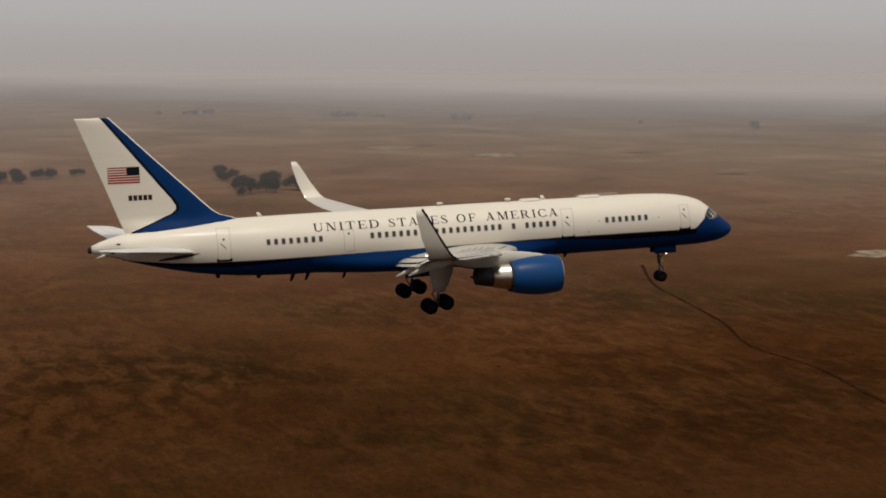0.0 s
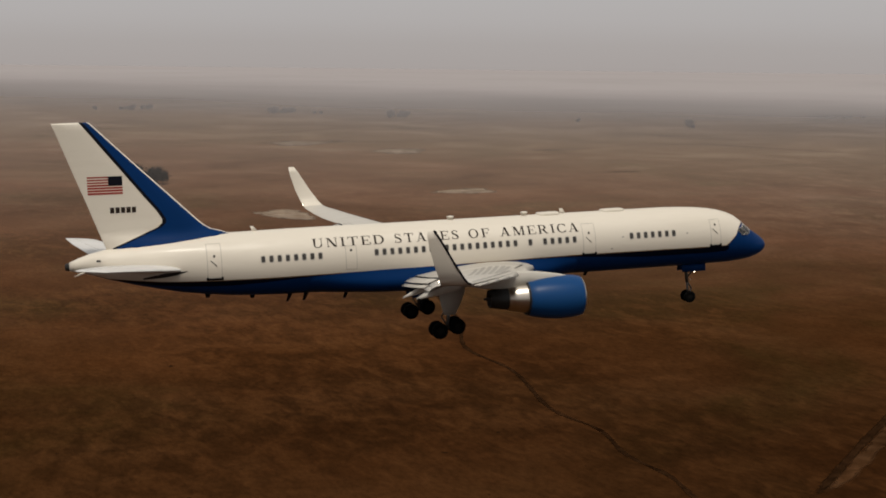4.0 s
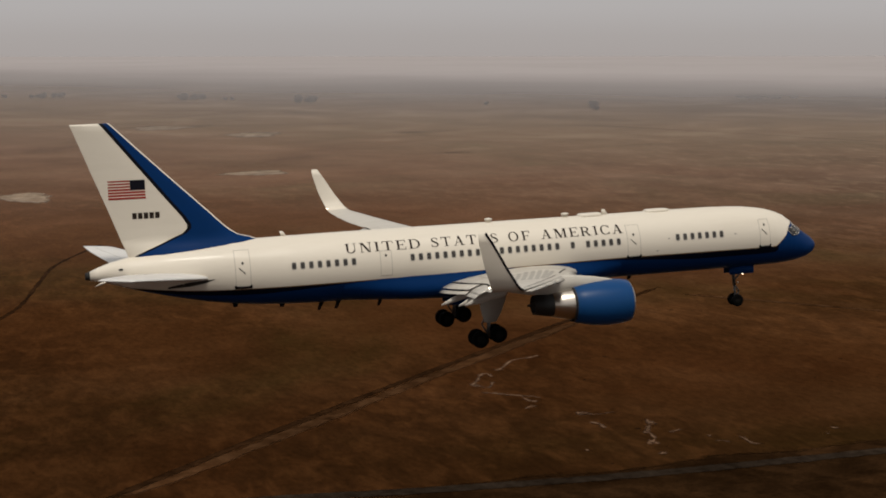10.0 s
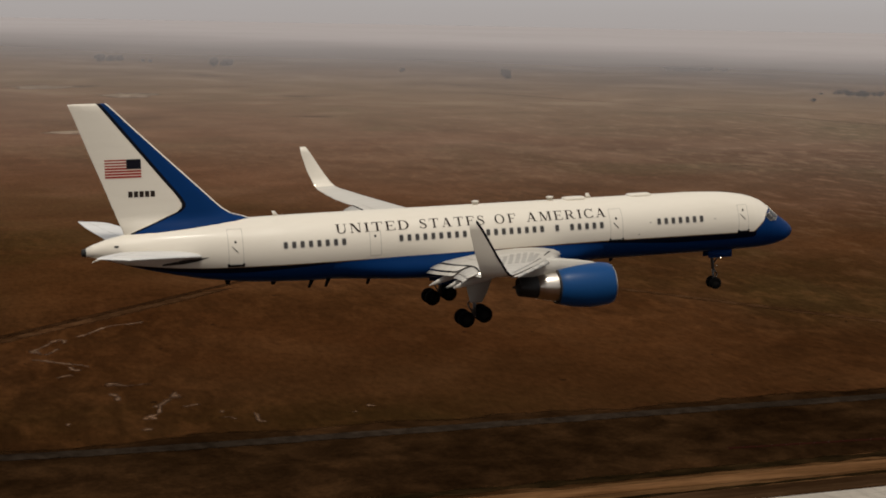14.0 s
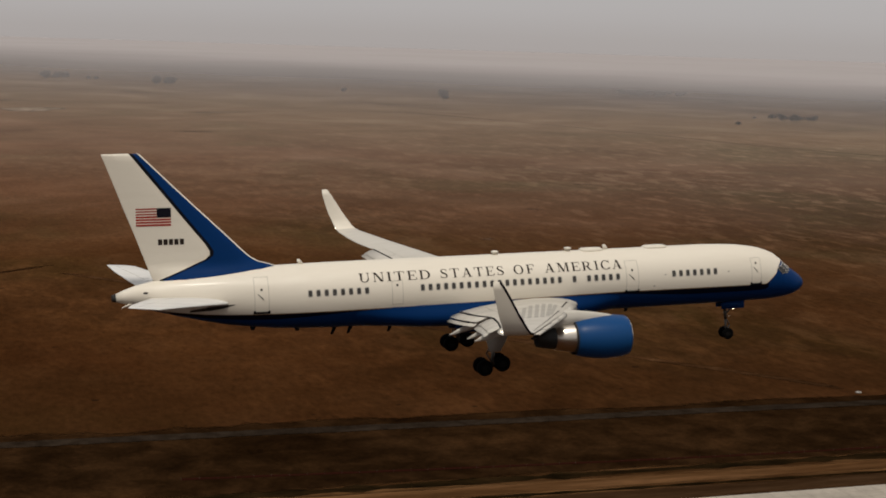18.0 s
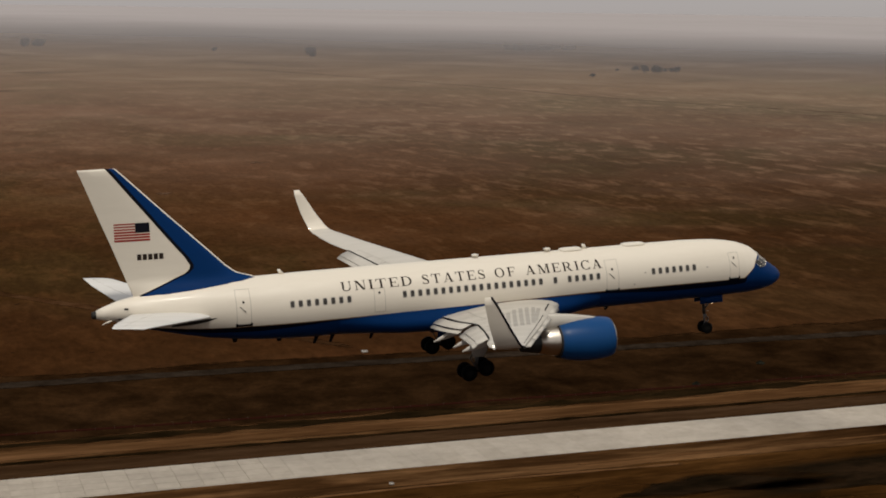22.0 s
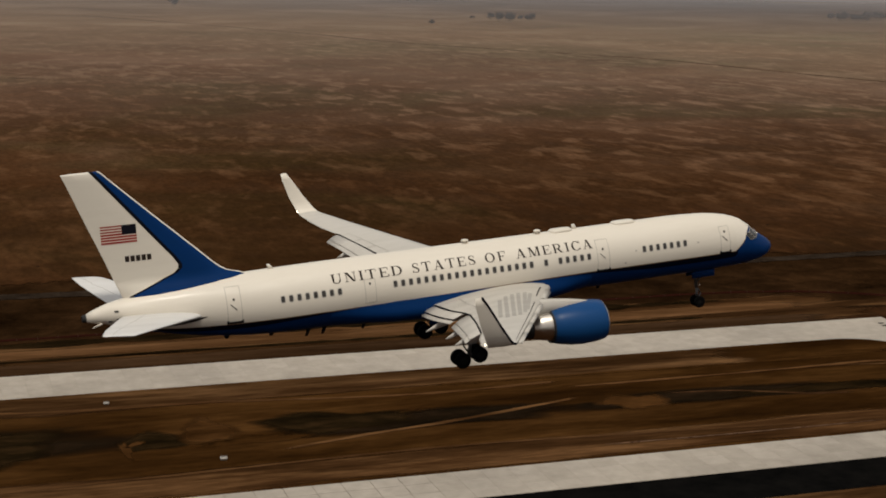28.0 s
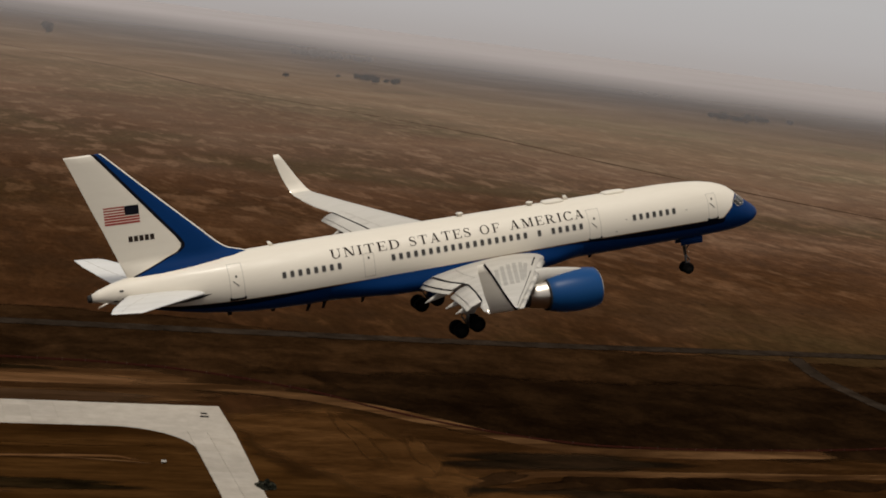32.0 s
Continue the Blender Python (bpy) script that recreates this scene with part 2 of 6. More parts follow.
FLAG_NAVY = paint("flag_navy", (0.004, 0.004, 0.008), (0.005, 0.005, 0.006), 0.6, 0.0)
for dull in (FLAG_RED, FLAG_NAVY):
    dull.node_tree.nodes["Principled BSDF"].inputs["Specular IOR Level"].default_value = 0.1


def glass_mat():
    m, n, l, b = base_mat("dark_glass", 0.06, 0.0, 0.5)
    f = noise_node(n, l, 3.0, 2, 0.5, coords(n, l))
    l.new(ramp_node(n, l, f, [(0.3, (0.024, 0.020, 0.017)), (0.8, (0.045, 0.038, 0.032))]), b.inputs["Base Color"])
    b.inputs["Specular IOR Level"].default_value = 0.35
    return m


GLASS = glass_mat()
SCREEN = paint("windscreen_glass", (0.016, 0.014, 0.011), (0.05, 0.042, 0.032), 0.14, 0.0, amount=0.6)


def glow_mat(name, col, power):
    m, n, l, b = base_mat(name, 0.2)
    b.inputs["Base Color"].default_value = (*col, 1)
    b.inputs["Emission Color"].default_value = (*col, 1)
    b.inputs["Emission Strength"].default_value = power
    return m


STRIPE = paint("shaded_grey_skin", (0.31, 0.292, 0.262), (0.22, 0.2, 0.17), 0.5, 0.0)
STRIPE.node_tree.nodes["Principled BSDF"].inputs["Specular IOR Level"].default_value = 0.15
LAMP = glow_mat("lamp_glow", (1.0, 0.84, 0.62), 9.0)


def earth(name, dark, mid, pale, big, small, bump=0.25, rough=0.95, edge=0.0, stretch=1.0, patch=(0.40, 0.66), soft=(0.68, 0.92), swing=1.0, bite=0.0):
    """Soil and dry grass in three tones and three grain sizes. edge: how far a sheet's rim frays out (0: a closed sheet); bite: how much its body breaks up."""
    m, n, l, b = base_mat(name, rough)
    b.inputs["Specular IOR Level"].default_value = 0.0
    v = coords(n, l, (1.0 / stretch, 1, 1)) if stretch != 1.0 else coords(n, l)
    n1 = noise_node(n, l, big, 6, 0.62, v, 0.2)
    n2 = noise_node(n, l, small, 6, 0.64, v, 0.3)
    n3 = noise_node(n, l, small * 9, 4, 0.7, v)
    c1 = ramp_node(n, l, n2, [(0.30, dark), (0.47, mid), (patch[1], pale)])
    grain = ramp_node(n, l, n3, [(0.3, (0.55,) * 3), (0.7, (1.45,) * 3)])
    c1 = mix_node(n, l, 0.6, c1, mix_node(n, l, 1.0, c1, grain, "MULTIPLY"))
    tone = ramp_node(n, l, n1, [(0.3, (1 - 0.45 * swing, 1 - 0.47 * swing, 1 - 0.5 * swing)), (0.52, (1.0, 1.0, 1.0)), (0.72, (1 + 0.38 * swing, 1 + 0.32 * swing, 1 + 0.25 * swing))])
    c2 = mix_node(n, l, 1.0, c1, tone, "MULTIPLY")
    l.new(c2, b.inputs["Base Color"])
    bump_node(n, l, b, n2, bump, 1.5)
    if edge > 0:
        at = n.new("ShaderNodeAttribute")
        at.attribute_name = "inset"
        jag = noise_node(n, l, edge, 5, 0.7, v)
        add = n.new("ShaderNodeMath")
        add.operation = "MULTIPLY_ADD"
        l.new(jag, add.inputs[0])
        add.inputs[1].default_value = 1.0
        l.new(at.outputs["Fac"], add.inputs[2])
        worn = n.new("ShaderNodeMath")
        worn.operation = "SUBTRACT"
        l.new(add.outputs[0], worn.inputs[0])
        worn.inputs[1].default_value = bite
        l.new(ramp_node(n, l, worn.outputs[0], [(soft[0], (0, 0, 0)), (soft[1], (1, 1, 1))]), b.inputs["Alpha"])
    return m



def math_node(n, l, op, a, b=None, c=None):
    m = n.new("ShaderNodeMath")
    m.operation = op
    for k, v in enumerate((a, b, c)):
        if isinstance(v, bpy.types.NodeSocket):
            l.new(v, m.inputs[k])
        elif v is not None:
            m.inputs[k].default_value = v
    return m.outputs[0]


def grey_ramp(n, l, fac, *stops):
    return ramp_node(n, l, fac, [(at, (v,) * 3) for at, v in stops])


def grass_mat():
    """Dry grassland: an even brown sward, dark mottles in drifts, crisp pale bare patches in the east, dead grass
    paling northwards with distance haze put into its colour.
    """
    m, n, l, b = base_mat("dry_grassland", 0.95)
    b.inputs["Specular IOR Level"].default_value = 0.0
    v = coords(n, l)
    sep = n.new("ShaderNodeSeparateXYZ")
    l.new(v, sep.inputs[0])
    x, y = sep.outputs["X"], sep.outputs["Y"]
    tall = coords(n, l, (1.25, 0.55, 1))
    mid = noise_node(n, l, 0.011, 6, 0.62, v, 0.4)
    c = ramp_node(n, l, mid, [(0.30, (0.0302, 0.0121, 0.0040)), (0.50, (0.0395, 0.0162, 0.0055)), (0.70, (0.0515, 0.0222, 0.0080))])
    side = grey_ramp(n, l, math_node(n, l, "MULTIPLY_ADD", x, 1 / 3000.0, 0.4), (0.44, 1.24), (0.50, 1.04), (0.56, 0.94), (0.64, 0.96), (0.69, 0.87), (0.80, 0.60), (0.86, 0.66), (0.95, 0.86))
    c = mix_node(n, l, 1.0, c, side, "MULTIPLY")
    # red soil showing through, and olive hollows
    rust = noise_node(n, l, 0.0048, 5, 0.6, v, 0.6)
    c = mix_node(n, l, 1.0, c, ramp_node(n, l, rust, [(0.34, (0.76, 0.92, 0.82)), (0.47, (1, 1, 1)), (0.64, (1.14, 1.04, 1.0))]), "MULTIPLY")
    # dark tufts close together, in drifts
    drift = noise_node(n, l, 0.0042, 4, 0.55, v, 0.3)
    mottle = noise_node(n, l, 0.085, 7, 0.62, tall, 0.5)
    west = grey_ramp(n, l, math_node(n, l, "MULTIPLY_ADD", x, 1 / 3000.0, 0.5), (0.52, 1.0), (0.62, 0.55), (0.72, 0.40))
    dark = math_node(n, l, "MULTIPLY", grey_ramp(n, l, mottle, (0.39, 1.0), (0.48, 0.5), (0.55, 0.0)), math_node(n, l, "MULTIPLY", grey_ramp(n, l, drift, (0.40, 0.18), (0.56, 0.95)), west))
    near = grey_ramp(n, l, math_node(n, l, "MULTIPLY", y, 1 / 3000.0), (0.15, 1.0), (0.40, 0.35))
    dark = math_node(n, l, "MULTIPLY", dark, near)
    c = mix_node(n, l, dark, c, (0.0125, 0.0056, 0.0022))
    light = math_node(n, l, "MULTIPLY", west, math_node(n, l, "MULTIPLY", grey_ramp(n, l, mottle, (0.53, 0.0), (0.64, 1.0)), grey_ramp(n, l, drift, (0.40, 0.20), (0.58, 0.85))))
    c = mix_node(n, l, light, c, (0.064, 0.0262, 0.0088))
    # pale bare patches, many in the east
    scatter = noise_node(n, l, 0.0065, 4, 0.6, v, 0.5)
    bare = noise_node(n, l, 0.062, 7, 0.56, tall, 0.3)
    east = grey_ramp(n, l, math_node(n, l, "MULTIPLY_ADD", x, 1 / 3000.0, 0.0), (0.20, 0.04), (0.33, 0.50), (0.42, 0.68))
    band = grey_ramp(n, l, math_node(n, l, "MULTIPLY", y, 1 / 3000.0), (0.12, 0.0), (0.15, 1.0), (0.42, 1.0), (0.60, 0.5))
    lift = math_node(n, l, "MULTIPLY_ADD", scatter, 0.30, -0.15)
    spot = grey_ramp(n, l, math_node(n, l, "ADD", bare, lift), (0.535, 0.0), (0.63, 0.55), (0.74, 0.85))
    gaps = grey_ramp(n, l, math_node(n, l, "ADD", bare, lift), (0.36, 1.0), (0.47, 0.0))
    spot = math_node(n, l, "MULTIPLY", spot, math_node(n, l, "MULTIPLY", east, band))
    gaps = math_node(n, l, "MULTIPLY", gaps, math_node(n, l, "MULTIPLY", east, math_node(n, l, "MULTIPLY", near, 0.45)))
    c = mix_node(n, l, east, c, mix_node(n, l, 1.0, c, (0.84, 0.95, 1.12), "MULTIPLY"))
    c = mix_node(n, l, gaps, c, (0.016, 0.0082, 0.0040))
    c = mix_node(n, l, spot, c, (0.066, 0.0312, 0.0128))
    # grain of single tufts, with a few dark bushes
    grain = noise_node(n, l, 0.36, 5, 0.72, tall)
    c = mix_node(n, l, 1.0, c, grey_ramp(n, l, grain, (0.28, 0.68), (0.50, 1.0), (0.72, 1.30)), "MULTIPLY")
    bush = math_node(n, l, "MULTIPLY_ADD", y, -1 / 20000.0, noise_node(n, l, 0.16, 2, 0.5, v))
    c = mix_node(n, l, grey_ramp(n, l, bush, (0.715, 0.0), (0.735, 0.8)), c, (0.008, 0.0045, 0.0025))
    # far off the tufts close up into broad even tones, in long fields
    broad = ramp_node(n, l, noise_node(n, l, 0.006, 6, 0.62, v, 0.6), [(0.30, (0.0235, 0.0097, 0.0036)), (0.44, (0.033, 0.0138, 0.0052)), (0.52, (0.037, 0.0152, 0.0058)), (0.66, (0.050, 0.0218, 0.0088))])
    c = mix_node(n, l, grey_ramp(n, l, math_node(n, l, "MULTIPLY", y, 1 / 5000.0), (0.10, 0.0), (0.20, 0.3), (0.34, 0.85)), c, broad)
    # paler and bluer to the north and far east: distance haze mixed into the colour
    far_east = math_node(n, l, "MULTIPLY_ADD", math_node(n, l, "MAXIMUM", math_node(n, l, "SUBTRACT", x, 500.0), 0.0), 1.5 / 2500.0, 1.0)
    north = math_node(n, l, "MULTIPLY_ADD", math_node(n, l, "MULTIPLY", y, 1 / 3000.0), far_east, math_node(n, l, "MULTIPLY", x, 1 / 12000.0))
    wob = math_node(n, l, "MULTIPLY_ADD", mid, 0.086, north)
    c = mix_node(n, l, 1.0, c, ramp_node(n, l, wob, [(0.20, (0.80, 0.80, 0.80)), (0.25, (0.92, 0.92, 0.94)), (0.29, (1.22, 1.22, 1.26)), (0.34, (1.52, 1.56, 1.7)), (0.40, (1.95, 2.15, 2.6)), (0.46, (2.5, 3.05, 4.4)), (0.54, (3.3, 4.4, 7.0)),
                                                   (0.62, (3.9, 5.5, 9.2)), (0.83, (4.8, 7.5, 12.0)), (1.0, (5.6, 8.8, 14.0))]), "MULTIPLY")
    l.new(c, b.inputs["Base Color"])
    bump_node(n, l, b, mottle, 0.08, 1.5)
    return m


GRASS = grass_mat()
BURNT = earth("dark_stubble", (0.0078, 0.0037, 0.0015), (0.0148, 0.0071, 0.0029), (0.027, 0.0130, 0.0053), 0.017, 0.085, edge=0.08)
DAMP = earth("dark_field_soil", (0.0042, 0.0021, 0.0009), (0.0080, 0.0039, 0.0017), (0.0150, 0.0073, 0.0030), 0.017, 0.085, edge=0.08)
DIRT = earth("graded_dirt", (0.012, 0.0053, 0.0019), (0.037, 0.0172, 0.0066), (0.11, 0.057, 0.024), 0.02, 0.15, edge=0.12, stretch=7.0)
INFIELD = earth("infield_soil", (0.012, 0.0050, 0.0014), (0.0295, 0.0126, 0.0034), (0.060, 0.0272, 0.0080), 0.02, 0.10, edge=0.1, stretch=5.0)
PALE = earth("pale_sand", (0.14, 0.098, 0.068), (0.20, 0.150, 0.108), (0.28, 0.22, 0.165), 0.033, 0.1, edge=0.08)
BAND = earth("pale_graded_band", (0.030, 0.0135, 0.0052), (0.068, 0.0325, 0.0130), (0.115, 0.059, 0.0260), 0.03, 0.16, edge=0.14, stretch=9.0)
GREYSOIL = earth("grey_compacted_soil", (0.020, 0.0100, 0.0045), (0.034, 0.0175, 0.0084), (0.052, 0.0285, 0.0145), 0.03, 0.2, edge=0.14, stretch=8.0)
TUFT = earth("dark_tussocks", (0.004, 0.0026, 0.0011), (0.009, 0.0055, 0.0022), (0.020, 0.0110, 0.0044), 0.05, 0.25, edge=0.10, stretch=3.0, soft=(0.62, 0.95))
ORANGE = earth("orange_soil", (0.018, 0.0075, 0.0022), (0.038, 0.0165, 0.0050), (0.066, 0.030, 0.0098), 0.03, 0.14, edge=0.1, stretch=3.0, soft=(0.62, 1.0))
SCRAPED = earth("scraped_soil", (0.0105, 0.0045, 0.0014), (0.0225, 0.0097, 0.0031), (0.040, 0.0180, 0.0062), 0.02, 0.12, edge=0.08, stretch=3.0)
TRACK = earth("worn_track", (0.02, 0.0090, 0.0036), (0.038, 0.0175, 0.0074), (0.06, 0.030, 0.0140), 0.017, 0.13, edge=0.17, soft=(0.62, 1.0))
GULLY = earth("dark_gully", (0.009, 0.0042, 0.0018), (0.0175, 0.0080, 0.0034), (0.028, 0.013, 0.0056), 0.033, 0.17, edge=0.17, soft=(0.60, 1.0))
SCRUB = earth("dark_scrub", (0.004, 0.0028, 0.0014), (0.009, 0.0055, 0.0028), (0.018, 0.010, 0.005), 0.033, 0.17, edge=0.05, stretch=3.0, soft=(0.55, 1.0))
SALT = earth("salt_crust", (0.045, 0.024, 0.014), (0.082, 0.048, 0.030), (0.135, 0.085, 0.056), 0.05, 0.3, edge=0.45, soft=(0.70, 1.05), bite=0.48)
ROADTOP = earth("grey_road", (0.0092, 0.0062, 0.0042), (0.0165, 0.0115, 0.0080), (0.026, 0.0188, 0.0135), 0.017, 0.2, edge=0.2)


def concrete_mat():
    m, n, l, b = base_mat("pale_concrete", 0.85)
    geo = n.new("ShaderNodeNewGeometry")
    n2 = noise_node(n, l, 0.35, 5, 0.65, geo.outputs["Position"])
    n3 = noise_node(n, l, 0.03, 5, 0.6, geo.outputs["Position"])
    info = n.new("ShaderNodeObjectInfo")
    c = ramp_node(n, l, n2, [(0.3, (0.262, 0.230, 0.190)), (0.7, (0.335, 0.297, 0.248))])
    t = ramp_node(n, l, n3, [(0.3, (0.78,) * 3), (0.7, (1.12,) * 3)])
    t2 = ramp_node(n, l, info.outputs["Random"], [(0.0, (0.94, 0.935, 0.92)), (1.0, (1.05, 1.05, 1.05))])
    isl = ramp_node(n, l, geo.outputs["Random Per Island"], [(0.0, (0.95, 0.945, 0.94)), (1.0, (1.03, 1.03, 1.03))])
    c = mix_node(n, l, 1.0, mix_node(n, l, 1.0, c, t, "MULTIPLY"), mix_node(n, l, 1.0, t2, isl, "MULTIPLY"), "MULTIPLY")
    l.new(c, b.inputs["Base Color"])
    bump_node(n, l, b, n2, 0.2, 0.1)
    return m


def asphalt_mat():
    m, n, l, b = base_mat("black_asphalt", 0.95)
    b.inputs["Specular IOR Level"].default_value = 0.0
    v = coords(n, l)
    n2 = noise_node(n, l, 0.2, 6, 0.7, v)
    l.new(ramp_node(n, l, n2, [(0.3, (0.002, 0.002, 0.002)), (0.7, (0.0055, 0.005, 0.0045))]), b.inputs["Base Color"])
    bump_node(n, l, b, n2, 0.2, 0.1)
    return m


def leaf_mat():
    m, n, l, b = base_mat("dark_foliage", 0.8)
    b.inputs["Specular IOR Level"].default_value = 0.1
    geo = n.new("ShaderNodeNewGeometry")
    l.new(ramp_node(n, l, geo.outputs["Random Per Island"], [(0.0, (0.006, 0.0065, 0.004)), (0.6, (0.013, 0.013, 0.008)), (1.0, (0.03, 0.028, 0.018))]), b.inputs["Base Color"])
    return m


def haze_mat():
    """A flat see-through sheet that stands in for distance haze: denser northwards, clear near the field."""
    m = bpy.data.materials.new("haze_sheet")
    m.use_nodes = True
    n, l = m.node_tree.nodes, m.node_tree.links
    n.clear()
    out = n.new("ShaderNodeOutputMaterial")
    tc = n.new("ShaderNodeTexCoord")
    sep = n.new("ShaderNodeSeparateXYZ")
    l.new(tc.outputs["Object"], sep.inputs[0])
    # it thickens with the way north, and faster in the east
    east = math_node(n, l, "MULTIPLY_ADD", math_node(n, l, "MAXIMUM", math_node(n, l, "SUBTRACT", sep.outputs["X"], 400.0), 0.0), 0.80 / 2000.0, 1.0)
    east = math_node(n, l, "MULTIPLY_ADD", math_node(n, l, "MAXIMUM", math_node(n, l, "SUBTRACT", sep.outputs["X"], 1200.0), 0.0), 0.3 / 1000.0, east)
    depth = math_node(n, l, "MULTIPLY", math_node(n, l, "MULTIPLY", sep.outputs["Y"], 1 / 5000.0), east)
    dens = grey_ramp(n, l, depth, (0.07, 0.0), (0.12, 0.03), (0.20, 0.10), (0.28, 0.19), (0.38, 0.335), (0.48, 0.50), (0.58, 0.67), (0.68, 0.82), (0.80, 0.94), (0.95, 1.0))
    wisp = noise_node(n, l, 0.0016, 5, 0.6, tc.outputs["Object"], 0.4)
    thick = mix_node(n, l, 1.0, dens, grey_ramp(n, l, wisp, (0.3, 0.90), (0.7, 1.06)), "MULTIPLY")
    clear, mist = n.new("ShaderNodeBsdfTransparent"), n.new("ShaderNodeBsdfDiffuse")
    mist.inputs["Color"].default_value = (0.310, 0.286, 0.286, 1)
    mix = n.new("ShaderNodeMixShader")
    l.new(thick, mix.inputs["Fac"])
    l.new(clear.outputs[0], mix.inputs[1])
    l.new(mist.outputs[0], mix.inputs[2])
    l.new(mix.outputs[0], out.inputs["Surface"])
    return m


CONCRETE, ASPHALT, LEAF, HAZE = concrete_mat(), asphalt_mat(), leaf_mat(), haze_mat()
BARK = paint("bark", (0.05, 0.038, 0.028), (0.02, 0.015, 0.01), 0.9, 0.0)
DUSTY_WHITE = paint("dusty_white_paint", (0.30, 0.275, 0.24), (0.25, 0.19, 0.13), 0.5, 0.1)

# ---- helpers of this scene ----


def part(name, bm, material, parent=None, label="", smooth=True):
    """Links a bmesh as one mesh object under a thing or a part."""
    me = bpy.data.meshes.new(name)
    bm.to_mesh(me)
    bm.free()
    for m in (material if isinstance(material, (list, tuple)) else [material]):
        me.materials.append(m)
    if smooth:
        me.shade_smooth()
    ob = new(name, me)
    ob.parent = parent
    if label:
        ob["label"] = label
    return ob


def loft(bm, rings, closed=True, cap=True, mats=None):
    """Skins a list of rings of equal length; mats: material index by column."""
    rows = [[bm.verts.new(p) for p in r] for r in rings]
    k = len(rows[0])
    for a, b in zip(rows, rows[1:]):
        for i in range(k if closed else k - 1):
            j = (i + 1) % k
            f = bm.faces.new((a[i], a[j], b[j], b[i]))
            if mats:
                f.material_index = mats[i]
    if cap and closed:
        for r in (rows[0], rows[-1]):
            bm.faces.new(r)
    bmesh.ops.recalc_face_normals(bm, faces=bm.faces)
    return rows


def box(bm, x0, x1, y0, y1, z0, z1, bevel=0.0):
    r = bmesh.ops.create_cube(bm, size=1.0)
    for v in r["verts"]:
        v.co = Vector((x0 + (v.co.x + 0.5) * (x1 - x0), y0 + (v.co.y + 0.5) * (y1 - y0), z0 + (v.co.z + 0.5) * (z1 - z0)))
    if bevel:
        es = list({e for v in r["verts"] for e in v.link_edges})
        bmesh.ops.bevel(bm, geom=es, offset=bevel, segments=2, affect="EDGES")


def rod(bm, a, b, r0, r1=None, seg=12):
    """A tapered rod from a to b."""
    a, b = Vector(a), Vector(b)
    r1 = r0 if r1 is None else r1
    q = (b - a).to_track_quat("Z", "Y")
    rings = [[p + q @ Vector((r * math.cos(2 * math.pi * i / seg), r * math.sin(2 * math.pi * i / seg), 0)) for i in range(seg)] for p, r in ((a, r0), (b, r1))]
    loft(bm, rings)


def lathe(bm, profile, axis_y, axis_z, seg=40, cap=False):
    """Turns (x, radius, drop) rows about a line along x."""
    rings = [[(x, axis_y + r * math.sin(2 * math.pi * i / seg), axis_z + dz + r * math.cos(2 * math.pi * i / seg)) for i in range(seg)] for x, r, dz in profile]
    loft(bm, rings, cap=cap)


def lerp_rows(rows, x):
    """Values between table rows whose first column falls or rises steadily."""
    if rows[0][0] > rows[-1][0]:
        rows = rows[::-1]
    if x <= rows[0][0]:
        return rows[0][1:]
    for a, b in zip(rows, rows[1:]):
        if x <= b[0]:
            t = (x - a[0]) / (b[0] - a[0])
            return [p + (q - p) * t for p, q in zip(a[1:], b[1:])]
    return rows[-1][1:]

# ---- ground: the airfield's plan, set out on its own grid and turned into the world ----
PLAN = 0.5968
SITE = pose(-5.786, -5.799, 0, 0, 0, 0.316)


def site(x, y, z=0.0):
    """A place of the airfield's plan in the world."""
    return SITE @ Vector((x * PLAN, y * PLAN, z))



def ground_sheet():
    bm = bmesh.new()
    xs = [-6500, -4200, -2600, -1200] + list(range(-400, 2000, 60)) + [2600, 3800, 4800, 6200, 8000]
    ys = [-5500, -2400, -900, -200] + list(range(100, 1000, 60)) + [1300, 1700, 2300, 2900, 3500, 4200, 5000, 6000, 7400]
    rows = []
    for y in ys:
        rows.append([bm.verts.new((x, y, 0)) for x in xs])
    for a, b in zip(rows, rows[1:]):
        for i in range(len(xs) - 1):
            bm.faces.new((a[i], a[i + 1], b[i + 1], b[i]))
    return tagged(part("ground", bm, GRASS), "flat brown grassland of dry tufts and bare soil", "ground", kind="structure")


def smooth_line(pts, step):
    """Points every step metres along a smooth line through pts."""
    out = []
    p = [site(*q) for q in pts]
    p = [2 * p[0] - p[1]] + p + [2 * p[-1] - p[-2]]
    for i in range(1, len(p) - 2):
        k = max(1, int((p[i + 1] - p[i]).length / step))
        for j in range(k):
            t = j / k
            out.append(0.5 * ((2 * p[i]) + (p[i + 1] - p[i - 1]) * t + (2 * p[i - 1] - 5 * p[i] + 4 * p[i + 1] - p[i + 2]) * t * t
                              + (3 * p[i] - p[i - 1] - 3 * p[i + 1] + p[i + 2]) * t ** 3))
    out.append(p[-2])
    return out


